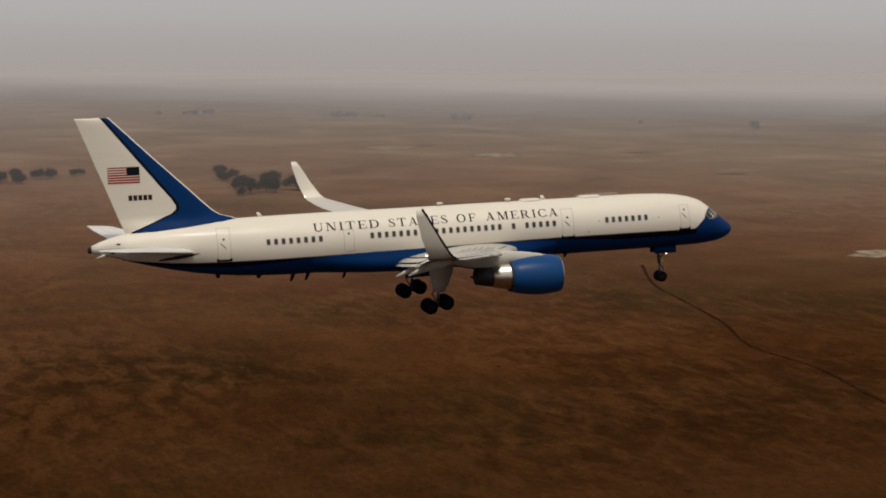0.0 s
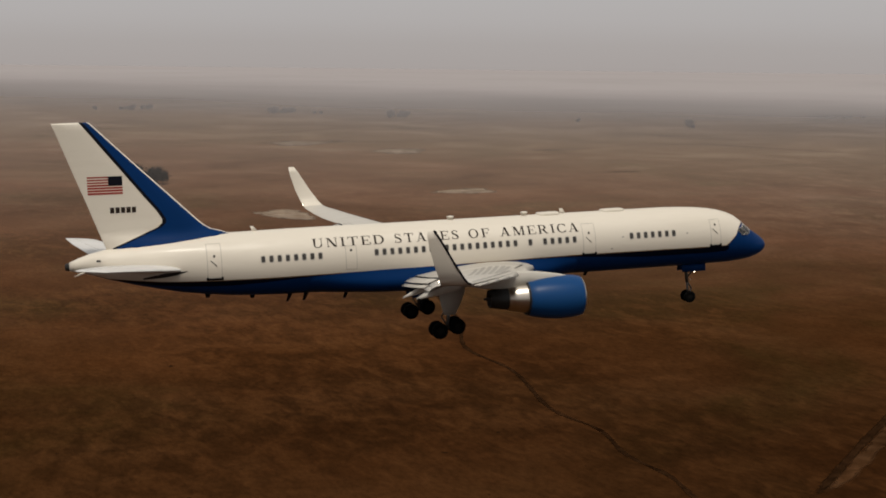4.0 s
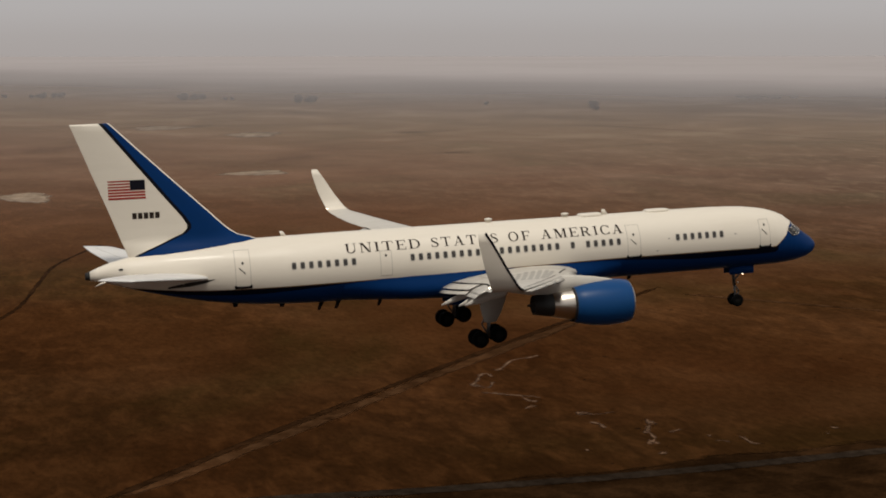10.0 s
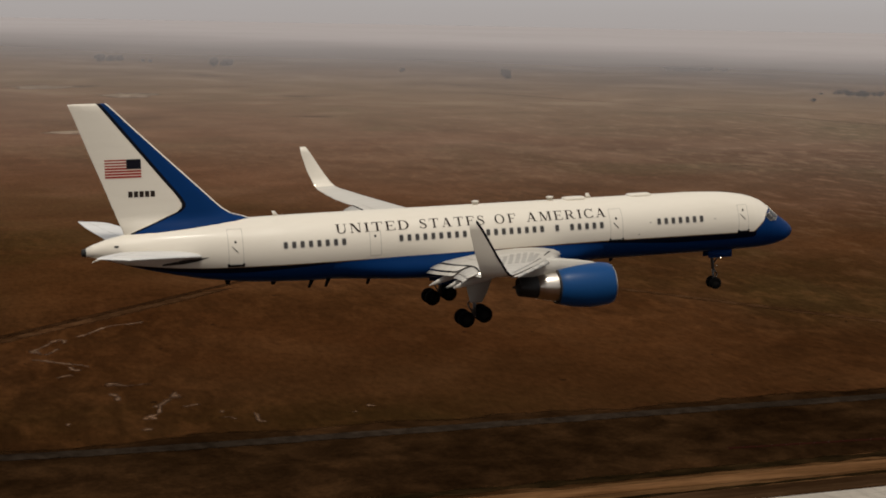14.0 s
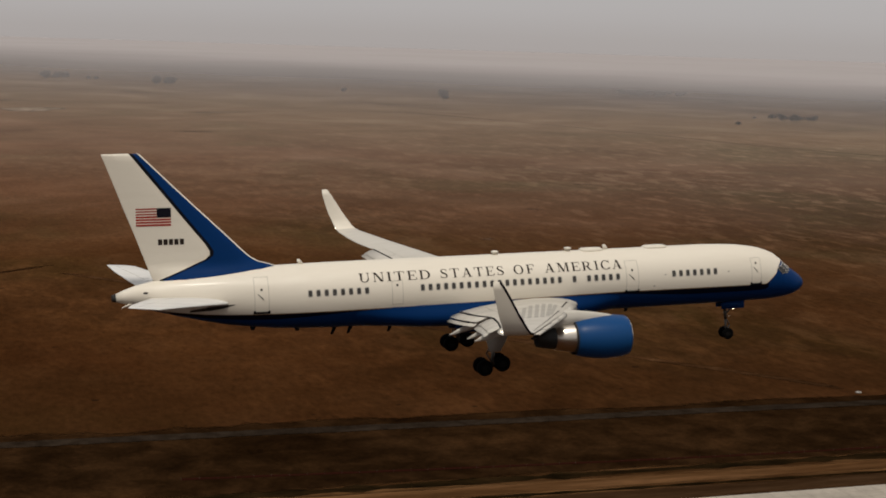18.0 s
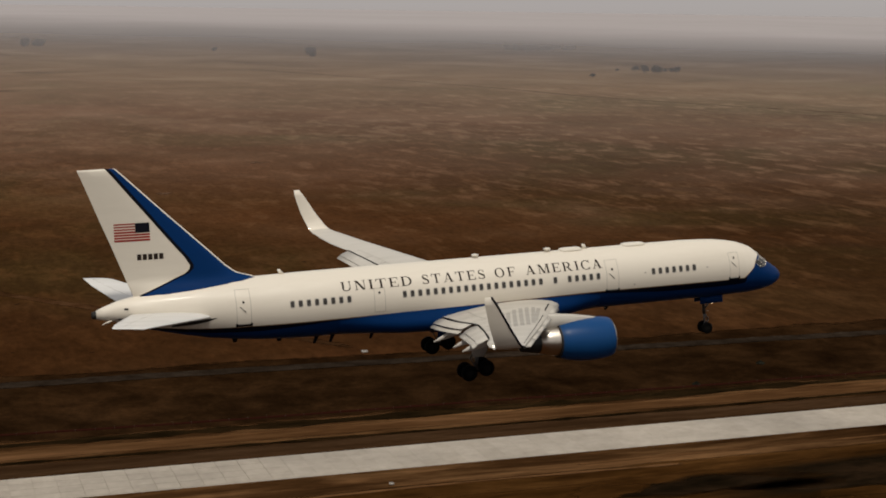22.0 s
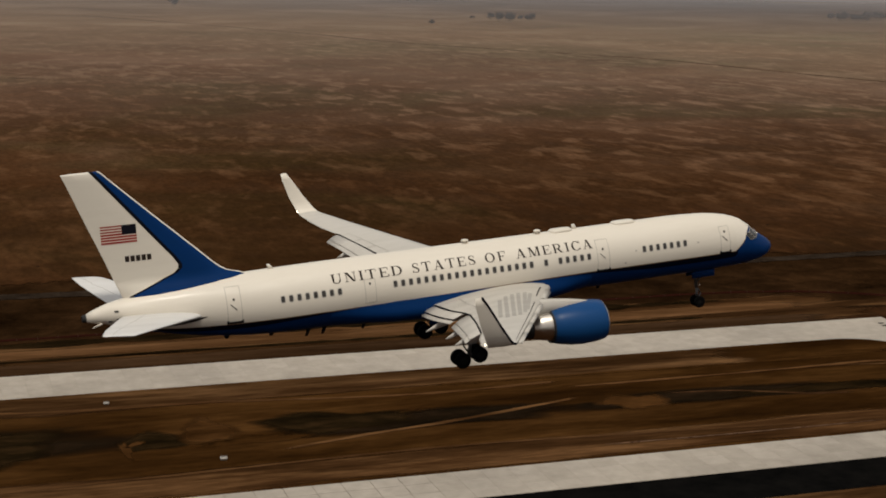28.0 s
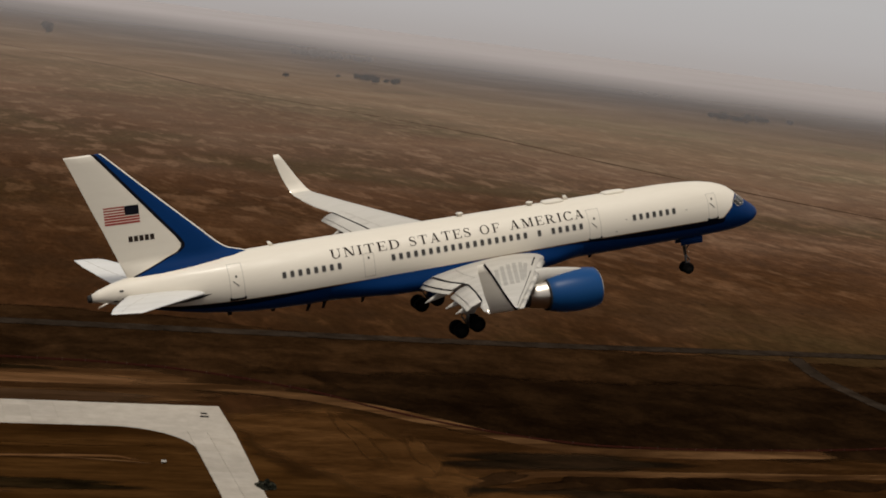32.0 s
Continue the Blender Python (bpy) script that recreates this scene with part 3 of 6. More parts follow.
def strip(name, pts, width, feather, z, mat, label, step=20, wander=0.0, seed=0, hard=False):
    """A band of ground along a line, with frayed rims."""
    rnd = random.Random(seed)
    width, step = width * PLAN, step * PLAN
    line = smooth_line(pts, step)
    bm = bmesh.new()
    lay = bm.verts.layers.float.new("inset")
    across = [(-0.5, 0.0), (-0.5 + feather, 1.0), (0.0, 1.0), (0.5 - feather, 1.0), (0.5, 0.0)]
    if hard:
        across = [(-0.5, 1.0), (0.5, 1.0)]
    rows = []
    for i, p in enumerate(line):
        d = (line[min(i + 1, len(line) - 1)] - line[max(i - 1, 0)]).normalized()
        nrm = Vector((-d.y, d.x, 0))
        w = width * (1 + rnd.uniform(-wander, wander))
        end = min(1.0, i / 1.5, (len(line) - 1 - i) / 1.5) if not hard else 1.0
        row = []
        for s, k in across:
            q = p + nrm * (s * w)
            v = bm.verts.new((q.x, q.y, z))
            v[lay] = k * end
            row.append(v)
        rows.append(row)
    for a, b in zip(rows, rows[1:]):
        for i in range(len(across) - 1):
            bm.faces.new((a[i + 1], a[i], b[i], b[i + 1]))
    return tagged(part(name, bm, mat), label, name.replace("_", " "), kind="structure")


def patch(name, cx, cy, rx, ry, z, mat, label, seed=0, turn=0.0):
    """A frayed patch of other soil on the ground."""
    rnd = random.Random(seed)
    cx, cy, _ = site(cx, cy)
    rx, ry = rx * PLAN, ry * PLAN
    ph = [rnd.uniform(0, 6.3) for _ in range(4)]
    bm = bmesh.new()
    lay = bm.verts.layers.float.new("inset")
    c = bm.verts.new((cx, cy, z))
    c[lay] = 1.0
    rings, seg = [], 28
    for k in (0.35, 0.7, 1.0):
        ring = []
        for i in range(seg):
            a = 2 * math.pi * i / seg
            r = k * (1 + 0.18 * math.sin(2 * a + ph[0]) + 0.14 * math.sin(3 * a + ph[1]) + 0.1 * math.sin(5 * a + ph[2]) + 0.06 * math.sin(8 * a + ph[3]))
            x, y = rx * r * math.cos(a), ry * r * math.sin(a)
            v = bm.verts.new((cx + x * math.cos(turn) - y * math.sin(turn), cy + x * math.sin(turn) + y * math.cos(turn), z))
            v[lay] = 1.0 - k ** 1.5
            ring.append(v)
        rings.append(ring)
    for i in range(seg):
        j = (i + 1) % seg
        bm.faces.new((c, rings[0][i], rings[0][j]))
        for a, b in zip(rings, rings[1:]):
            bm.faces.new((a[i], b[i], b[j], a[j]))
    return tagged(part(name, bm, mat), label, name.replace("_", " "), kind="structure")


ground_sheet()
strip("burnt_field", [(560, 556), (900, 562), (1300, 556), (1700, 552), (2000, 552), (2140, 530), (2420, 520)], 120, 0.14, 0.04, BURNT, "dark burnt stubble between road and fence", 40, 0.08, 3)
strip("infield", [(500, 398), (900, 398), (1400, 398), (1800, 398), (2120, 396)], 118, 0.08, 0.05, INFIELD, "dark brown soil between the two concrete strips", 40, 0.03, 4)
strip("graded_verge", [(500, 492), (900, 494), (1400, 493), (1800, 492), (2000, 494), (2062, 495)], 46, 0.2, 0.08, DIRT, "graded orange-brown dirt beside the taxiway", 25, 0.06, 5)
strip("compacted_verge", [(500, 478), (900, 479), (1400, 479), (1800, 478), (2040, 478)], 16, 0.2, 0.095, GREYSOIL, "dark grey-brown compacted soil beside the concrete", 25, 0.08, 25)
strip("pale_verge", [(500, 497), (900, 499), (1300, 498), (1700, 497), (1950, 498), (2040, 499)], 13, 0.25, 0.10, BAND, "long pale orange-brown band of graded dirt", 20, 0.15, 26)
strip("dark_furrow", [(500, 487), (760, 489), (1020, 486), (1280, 489), (1540, 487), (1800, 489), (1990, 488)], 3.4, 0.3, 0.11, TUFT, "thin dark furrow along the graded dirt", 8, 0.5, 27)
strip("tussock_line", [(600, 511), (900, 513), (1300, 510), (1700, 509), (1900, 511), (2010, 512)], 8, 0.3, 0.11, TUFT, "ragged line of dark tussocks below the fence", 9, 0.5, 28)
strip("graded_verge", [(500, 436), (1200, 438), (1980, 437)], 26, 0.3, 0.08, DIRT, "strip of scraped pale-brown dirt along concrete", 25, 0.1, 6)
strip("graded_verge", [(500, 358), (1200, 358), (1700, 358), (2004, 359)], 22, 0.3, 0.08, DIRT, "strip of scraped pale-brown dirt along concrete", 25, 0.1, 7)
strip("graded_verge", [(400, 290), (900, 290), (1500, 291), (2000, 290), (2600, 288)], 40, 0.2, 0.08, DIRT, "graded orange-brown dirt beside the asphalt", 40, 0.05, 24)
strip("dirt_track", [(1960, 489), (2020, 493), (2061, 494), (2096, 481), (2127, 457), (2156, 435), (2195, 431), (2260, 436)], 11, 0.25, 0.09, DIRT, "scraped pale-brown track curving along the fence", 10, 0.12, 18)
strip("dirt_track", [(2104, 390), (2118, 400), (2135, 407), (2164, 409), (2258, 411), (2420, 416)], 7, 0.3, 0.09, DIRT, "scraped pale-brown track across dark soil", 10, 0.2, 19)
strip("infield", [(2066, 474), (2078, 442), (2092, 410), (2106, 380)], 54, 0.25, 0.085, ORANGE, "brown scraped soil beside the taxiway stub", 12, 0.1, 20)
strip("burnt_field", [(2070, 466), (2130, 472), (2250, 474), (2500, 478)], 120, 0.2, 0.045, DAMP, "dark burnt stubble beside the fence", 40, 0.08, 23)
strip("dirt_field", [(2060, 455), (2110, 420), (2190, 395), (2420, 380)], 90, 0.25, 0.07, SCRAPED, "dark scraped soil with tyre marks", 25, 0.1, 8)
strip("dirt_track", [(1798, 377), (1825, 384), (1852, 389.6), (1876, 396), (1900, 403)], 2.4, 0.3, 0.13, DIRT, "thin pale wheel track across dark soil", 8, 0.2, 9)
strip("dirt_track", [(1925, 400), (1951, 396), (1971, 387), (1990, 385)], 1.8, 0.3, 0.13, TRACK, "thin pale wheel track across dark soil", 8, 0.3, 10)
strip("dirt_track", [(1960, 416), (1985, 415), (2004, 414), (2026, 410)], 2, 0.3, 0.13, DIRT, "thin pale wheel track across dark soil", 8, 0.3, 11)
strip("perimeter_road", [(664, 560), (672, 588), (690, 612), (716, 625), (748, 626), (830, 614), (956, 603), (1190, 599), (1332, 596), (1466, 595), (1605, 591), (1794, 585),
                         (1900, 581), (2170, 583), (2390, 596), (2800, 620)], 11, 0.25, 0.14, ROADTOP, "narrow grey perimeter road across the grassland", 12, 0.05, 12)
strip("road_spur", [(2336, 592), (2331, 578), (2325, 556), (2322, 535), (2322, 500), (2326, 455)], 9, 0.25, 0.15, ROADTOP, "short gravel spur leaving the road", 8, 0.05, 13)
strip("dirt_track", [(676, 640), (696, 659), (771, 728), (890, 832), (1050, 966), (1180, 1075)], 7, 0.5, 0.1, GULLY, "straight dark dirt track across the grass", 20, 0.15, 14)
strip("dirt_track", [(686, 646), (705, 660), (781, 726), (900, 830), (1060, 964)], 13, 0.5, 0.09, TRACK, "pale rim of spoil beside the dark track", 20, 0.2, 15)
strip("dirt_track", [(1180, 1040), (1283, 926), (1336, 864), (1405, 777), (1501, 669), (1540, 620)], 9, 0.3, 0.1, TRACK, "worn wheel track across the grass", 20, 0.2, 16)
strip("gully", [(790, 1480), (735, 1357), (711, 1259), (687, 1154), (652, 1055), (653, 969), (631, 861), (636, 802), (625, 748), (627, 702), (619, 658), (620, 612), (600, 560)],
      4, 0.4, 0.12, GULLY, "winding dark dry gully in the grass", 10, 0.3, 17)
for i, (x, y, rx, ry) in enumerate([(1085, 1458, 44, 32), (1097, 2150, 50, 50), (1135, 3200, 80, 70), (1270, 2940, 70, 75), (755, 1930, 46, 60)]):
    patch("pale_patch", x, y, rx, ry, 0.1, PALE, "pale bare sandy patch in the dry grass", 20 + i)
salt_lines = [[(988, 868), (978, 861), (970, 860), (961, 854), (950, 839), (942, 832)], [(963, 847), (965, 841)], [(934, 816), (936, 825), (932, 827), (925, 815), (919, 805), (916, 801), (920, 796), (921, 790)],
              [(921, 790), (927, 798), (931, 808)], [(912, 783), (918, 781), (926, 774), (934, 767), (939, 764), (943, 757)], [(933, 765), (933, 755), (940, 753)], [(922, 738), (929, 743), (934, 741)]]
salt_lines += [[(944, 718), (950, 721), (954, 715), (965, 716), (969, 716)], [(944, 703), (947, 697), (948, 693), (946, 685)], [(977, 699), (973, 687), (975, 684)], [(973, 687), (965, 674), (964, 668), (961, 658), (955, 653), (958, 649)],
               [(950, 637), (951, 633), (957, 636)], [(973, 667), (982, 671), (985, 669)], [(988, 658), (990, 657), (992, 651)], [(986, 644), (992, 645), (995, 639)], [(1004, 652), (1005, 645), (1004, 635), (1010, 632)],
               [(1047, 637), (1054, 640)], [(1059, 653), (1060, 647), (1065, 648)]]
for i, line in enumerate(salt_lines):
    strip("salt_streak", line, 7.5 if i < 12 else 5.5, 0.45, 0.12 + 0.0007 * i, SALT, "pale squiggle of salt crust in brown grass", 1.6, 0.7, 60 + i)
for i, (x, y, rx, ry) in enumerate([(919, 800, 5, 8), (975, 689, 5, 10), (958, 654, 5, 9), (920, 651, 3, 4), (949, 718, 9, 6), (948, 695, 3, 4), (963, 672, 3, 5)]):
    patch("salt_patch", x, y, rx, ry, 0.13, SALT, "small pale patch of salt crust in brown grass", 140 + i)
for i, (x, y, rx, ry) in enumerate([(1540, 1169, 13, 16), (1807, 1595, 26, 14), (1658, 1368, 18, 12), (1489, 2394, 90, 24), (1580, 2900, 90, 30), (1213, 3228, 90, 26)]):
    patch("pale_patch", x, y, rx, ry, 0.1, SALT, "faint pale bare patch in the dry grass", 90 + i)
strip("dirt_track", [(1995, 3019), (2078, 2849), (2187, 2620), (2299, 2356), (2362, 2159), (2482, 1960), (2600, 1780), (2665, 1560), (2741, 1324), (2850, 1100)], 7, 0.35, 0.1, TRACK, "long dark line of a fence track across the plain", 40, 0.3, 21)
for i, (x, y, rx, ry) in enumerate([(1678, 397, 100, 19), (1600, 400, 40, 12), (1850, 394, 44, 10), (1945, 394, 52, 10), (1540, 382, 36, 8), (1440, 400, 70, 12), (2135, 388, 40, 9), (2150, 420, 50, 9)]):
    patch("dark_patch", x, y, rx, ry, 0.11, SCRUB, "dark damp soil patch beside the concrete", 70 + i)

for i, (x, y, rx, ry) in enumerate([(1720, 398, 30, 16), (1768, 394, 12, 8), (1822, 399, 24, 13), (1985, 392, 34, 6)]):
    patch("dark_patch", x, y, rx, ry, 0.115, TUFT, "dark damp soil patch on the infield", 170 + i)
for i, (x, y, rx, ry, turn) in enumerate([(1914, 394, 13, 9, 0.2), (1784, 400, 9, 15, 0.3), (1796, 388, 20, 4, 0.1), (1760, 388, 1.6, 9, 0.1), (1763, 393, 4, 1.6, 0.5), (1560, 404, 20, 8, 0.0), (1640, 380, 26, 5, 0.0), (2010, 428, 22, 3, 0.0)]):
    patch("bare_patch", x, y, rx, ry, 0.125, ORANGE if i in (0, 1, 3, 4) else INFIELD, "orange bare patch of scraped soil", 120 + i, turn)
for pts, w, mat in (([(1560, 433), (1698, 434), (1747, 429), (1790, 427), (1851, 419), (1900, 421)], 2.2, BAND), ([(1300, 426), (1420, 424), (1512, 426), (1600, 424)], 2.0, BAND),
                    ([(1700, 362), (1770, 365), (1850, 368), (1948, 361), (1996, 359)], 1.6, BAND), ([(1880, 358), (1930, 357), (1985, 357)], 1.2, SALT), ([(1480, 368), (1600, 366), (1720, 370)], 2.0, BAND),
                    ([(1500, 414), (1620, 416), (1700, 420)], 3.0, INFIELD), ([(1860, 427), (1930, 426), (2000, 424)], 2.0, INFIELD), ([(1900, 414), (1960, 414.5), (2015, 416), (2024, 411)], 1.8, BAND)):
    strip("wheel_track", pts, w, 0.3, 0.132, mat, "thin pale wheel track on the infield", 6, 0.45, int(pts[0][0]))
# scraped fan of soil past the taxiway's end
for i, (x, y, rx, ry, turn, mat) in enumerate([(2090, 440, 5, 30, 0.0, ORANGE), (2106, 424, 4, 26, -0.1, ORANGE), (2122, 402, 14, 5, 0.5, BURNT), (2104, 396, 10, 14, 0.0, ORANGE),
                                               (2118, 384, 24, 8, 0.05, ORANGE), (2136, 396, 16, 4, 0.25, BURNT)]):
    patch("soil_patch", x, y, rx, ry, 0.116 + 0.001 * i, mat, "scraped patch of bare soil", 300 + i, turn)
strip("soil_streak", [(2127, 393), (2147, 399), (2175, 401), (2300, 402)], 12, 0.3, 0.112, DAMP, "long scrape mark in bare soil", 6, 0.45, 41)

# one added flat sheet above the ground, its opacity imitating far haze
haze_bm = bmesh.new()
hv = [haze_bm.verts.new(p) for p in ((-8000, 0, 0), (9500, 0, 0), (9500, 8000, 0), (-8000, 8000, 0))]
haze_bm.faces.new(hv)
haze = tagged(part("haze", haze_bm, HAZE), "thin grey sheet standing in for haze over the far plain", "haze", kind="structure")
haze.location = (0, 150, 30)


# ---- pavement: slabs of concrete and the black runway edge ----


def slab_data(lx, ly, h=0.2):
    bm = bmesh.new()
    c = 0.05
    rings = [[(-lx / 2, -ly / 2, 0), (lx / 2, -ly / 2, 0), (lx / 2, ly / 2, 0), (-lx / 2, ly / 2, 0)],
             [(-lx / 2, -ly / 2, h - c), (lx / 2, -ly / 2, h - c), (lx / 2, ly / 2, h - c), (-lx / 2, ly / 2, h - c)],
             [(-lx / 2 + c, -ly / 2 + c, h), (lx / 2 - c, -ly / 2 + c, h), (lx / 2 - c, ly / 2 - c, h), (-lx / 2 + c, ly / 2 - c, h)]]
    loft(bm, rings)
    me = bpy.data.meshes.new("slab")
    bm.to_mesh(me)
    bm.free()
    me.materials.append(CONCRETE)
    return me


def joined_slabs(name, cells, parent, h=0.2):
    """Slabs too far off to pick apart, in one mesh."""
    vs, fs = [], []
    for x0, x1, y0, y1 in cells:
        k = len(vs)
        for z, g in ((0.0, 0.03), (h, 0.06)):
            vs += [(x0 + g, y0 + g, z), (x1 - g, y0 + g, z), (x1 - g, y1 - g, z), (x0 + g, y1 - g, z)]
        fs += [(k + 4, k + 5, k + 6, k + 7)] + [(k + i, k + (i + 1) % 4, k + 4 + (i + 1) % 4, k + 4 + i) for i in range(4)]
    me = bpy.data.meshes.new(name)
    me.from_pydata(vs, [], fs)
    me.materials.append(CONCRETE)
    ob = new(name, me)
    ob.parent = parent
    tagged(ob, kind="stuff")
    return ob


def bed(name, outline, label, category, mat, z=0.12):
    bm = bmesh.new()
    top = [bm.verts.new((x, y, z)) for x, y in outline]
    bm.faces.new(top)
    return tagged(part(name, bm, mat, smooth=False), label, category, kind="structure")


def arc(cx, cy, r, a0, a1, k=8):
    return [(cx + r * math.cos(radians(a0 + (a1 - a0) * i / k)), cy + r * math.sin(radians(a0 + (a1 - a0) * i / k))) for i in range(k + 1)]


# widths and lengths along the plan's grid, in metres
def on_site(ob, parent=None):
    ob.parent = parent
    if parent is None:
        ob.matrix_basis = SITE
    return ob


TW0, TW1 = 266.5, 281.1
taxiway = on_site(bed("taxiway", [(298, TW0), (1203.0, TW0 - 0.5)] + arc(1203.0, 252.4, 13.6, 90, 0)[1:] + [(1216.2, 236.0), (1215.4, 217.4), (1222.4, 217.4), (1225.0, 262.6), (1225.4, TW1), (298, TW1)],
                      "pale new concrete taxiway with a bend and a stub", "taxiway", CONCRETE))
slab_tw = slab_data(4.5, 3.6)
cells = []
for i in range(198):
    for j in range(4):
        x, y = 1199.5 - 4.5 * (i + 0.5), TW0 + 0.1 + 3.61 * (j + 0.5)
        if i < 72:
            s = new("slab", slab_tw)
            s.parent, s.location = taxiway, (x, y, 0.02)
        else:
            cells.append((x - 2.25, x + 2.25, y - 1.8, y + 1.8))
joined_slabs("slabs", cells, taxiway, 0.22)
slab_st = slab_data(3.4, 3.8)
for i in range(12):
    for j in range(2):
        s = new("slab", slab_st)
        s.parent, s.location = taxiway, (1217.5 + 3.42 * j + 0.07 * i, 219.5 + 3.85 * i, 0.02)

RW0, RW1 = 195.3, 207.2
runway = on_site(bed("runway", [(298, RW0), (1199.6, RW0), (1199.6, 189.9), (1236.4, 190.4), (1236.6, 196.6), (1500, 196.6), (1500, 208.5), (1237, 208.5), (1236.4, 213.4), (1199.4, 212.7), (1199.6, RW1), (298, RW1)],
                     "pale concrete strip with a wider pad", "runway", CONCRETE))
slab_rw = slab_data(4.5, 3.9)
cells = []
for i in range(260):
    for j in range(3):
        x, y = 328 + 4.5 * (i + 0.5), (RW0 if i < 200 else 196.6) + 0.1 + 3.93 * (j + 0.5)
        if 1092 < x < 1290:
            s = new("slab", slab_rw)
            s.parent, s.location = runway, (x, y, 0.02)
        else:
            cells.append((x - 2.25, x + 2.25, y - 1.95, y + 1.95))
joined_slabs("slabs", cells, runway, 0.22)
on_site(bed("asphalt_runway", [(240, 184.6), (1550, 183.0), (1550, 197.0), (240, 197.0)], "fresh black asphalt along the concrete strip", "asphalt", ASPHALT, 0.10))

# ---- the airliner: x forward from the nose, y to port, z up from the cabin's axis ----
airliner = tagged(new("airliner"), "white and blue twin-engine jet airliner with its wheels down", "airliner")

# x, top, bottom, half width
HULL = [(0.0, -1.0, -1.08, 0.04), (-0.05, -0.84, -1.24, 0.20), (-0.18, -0.66, -1.40, 0.39), (-0.42, -0.44, -1.57, 0.60), (-0.80, -0.17, -1.74, 0.84), (-1.2, 0.10, -1.85, 1.03),
        (-1.62, 0.42, -1.93, 1.20), (-2.1, 0.85, -1.99, 1.36), (-2.5, 1.15, -2.02, 1.47), (-3.0, 1.37, -2.05, 1.57), (-3.6, 1.56, -2.06, 1.67), (-4.3, 1.70, -2.07, 1.75),
        (-5.2, 1.82, -2.08, 1.82), (-6.3, 1.89, -2.09, 1.865), (-7.6, 1.94, -2.09, 1.88), (-10, 1.95, -2.09, 1.88), (-14, 1.95, -2.09, 1.88), (-18, 1.96, -2.09, 1.88), (-22, 1.97, -2.10, 1.88),
        (-26, 1.98, -2.12, 1.88), (-29.5, 2.0, -2.14, 1.88), (-31.5, 2.0, -2.15, 1.88), (-33.5, 2.0, -2.15, 1.875), (-35.3, 1.99, -2.08, 1.85), (-37, 1.97, -1.98, 1.79), (-38.5, 1.93, -1.80, 1.70),
        (-40, 1.86, -1.58, 1.56), (-41.5, 1.75, -1.26, 1.36), (-43, 1.59, -0.89, 1.12), (-44.4, 1.39, -0.50, 0.85), (-45.5, 1.15, -0.13, 0.60), (-46.3, 0.88, 0.07, 0.40), (-46.75, 0.68, 0.18, 0.25)]
# the upper rim of the blue paint
RIM = [(-46.8, -0.2), (-43.5, -0.50), (-41.5, -0.68), (-39.4, -0.76), (-35, -0.79), (-27.5, -0.77), (-20, -0.68), (-14.7, -0.62), (-7, -0.66), (-4.2, -0.69), (-3.6, -0.67), (-3.41, -0.52),
       (-3.1, -0.25), (-2.81, 0.02), (-2.68, 0.3), (-2.50, 0.50), (-2.3, 0.62), (-2.0, 0.70)]


def hull_at(x):
    top, bot, hw = lerp_rows(HULL, x)
    return (top + bot) / 2, (top - bot) / 2, hw


def skin(x, z, side=-1, off=0.0):
    """A point of the hull's side at x and height z, lifted by off."""
    zc, h, hw = hull_at(x)
    c = max(-1.0, min(1.0, (z - zc) / h))
    s = math.sqrt(max(0.0, 1 - c * c))
    n = Vector((0, s / hw, c / h)).normalized()
    return Vector((x, side * (hw * s + off * n.y), zc + h * c + off * n.z))


def dense(rows, step):
    xs = []
    for a, b in zip(rows, rows[1:]):
        k = max(1, int(abs(b[0] - a[0]) / step))
        xs += [a[0] + (b[0] - a[0]) * i / k for i in range(k)]
    return xs + [rows[-1][0]]


def smooth_hull():
    """Rounds the table into a fair curve."""
    xs = dense(HULL, 0.8)
    extra = [-3.6, -3.5, -3.41, -3.25, -3.1, -2.95, -2.81, -2.75, -2.68, -2.55, -2.4, -2.2, -2.05]
    return sorted(set([round(x, 3) for x in xs + extra]), reverse=True)


def build_hull():
    bm = bmesh.new()
    rings, blue_top = [], []
    zc, h, hw = hull_at(-2.0)
    head = math.acos((RIM[-1][1] - zc) / h)
    for x in smooth_hull():
        zc, h, hw = hull_at(x)
        rim = lerp_rows(RIM, x)[0] if x < -2.0 else -9
        tb = math.acos(max(-0.999, min(0.999, (rim - zc) / h))) if x < -2.0 else head + (1.6 - head) * min(1.0, 0.8 * (x + 2.0))
        blue_top.append(x > -2.05)
        # the dark line under the gold one, widened as painted belly shade, narrows towards the wings
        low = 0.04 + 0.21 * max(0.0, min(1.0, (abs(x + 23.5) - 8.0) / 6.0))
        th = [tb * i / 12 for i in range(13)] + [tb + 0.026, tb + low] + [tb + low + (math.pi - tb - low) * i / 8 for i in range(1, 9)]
        half = [(x, -hw * math.sin(a), zc + h * math.cos(a)) for a in th]
        other = [(x, -y, z) for x, y, z in half[-2:0:-1]]
        rings.append(half + other)
    rows = loft(bm, rings, cap=True)
    k = len(rings[0])
    idx = {v: (r, i) for r, row in enumerate(rows) for i, v in enumerate(row)}
    for f in bm.faces:
        if len(f.verts) != 4:
            f.material_index = 0
            continue
        r = min(idx[v][0] for v in f.verts)
        cols = sorted(idx[v][1] for v in f.verts)
        c = cols[0] if cols[-1] - cols[0] < 3 else cols[-1]
        c = min(c, k - 1 - c)
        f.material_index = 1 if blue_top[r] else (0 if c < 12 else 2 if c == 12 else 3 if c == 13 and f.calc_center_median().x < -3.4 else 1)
    return part("fuselage", bm, [WHITE, BLUE, GOLD, CHEAT_SHADE], airliner, "white fuselage over a glossy blue belly and nose")


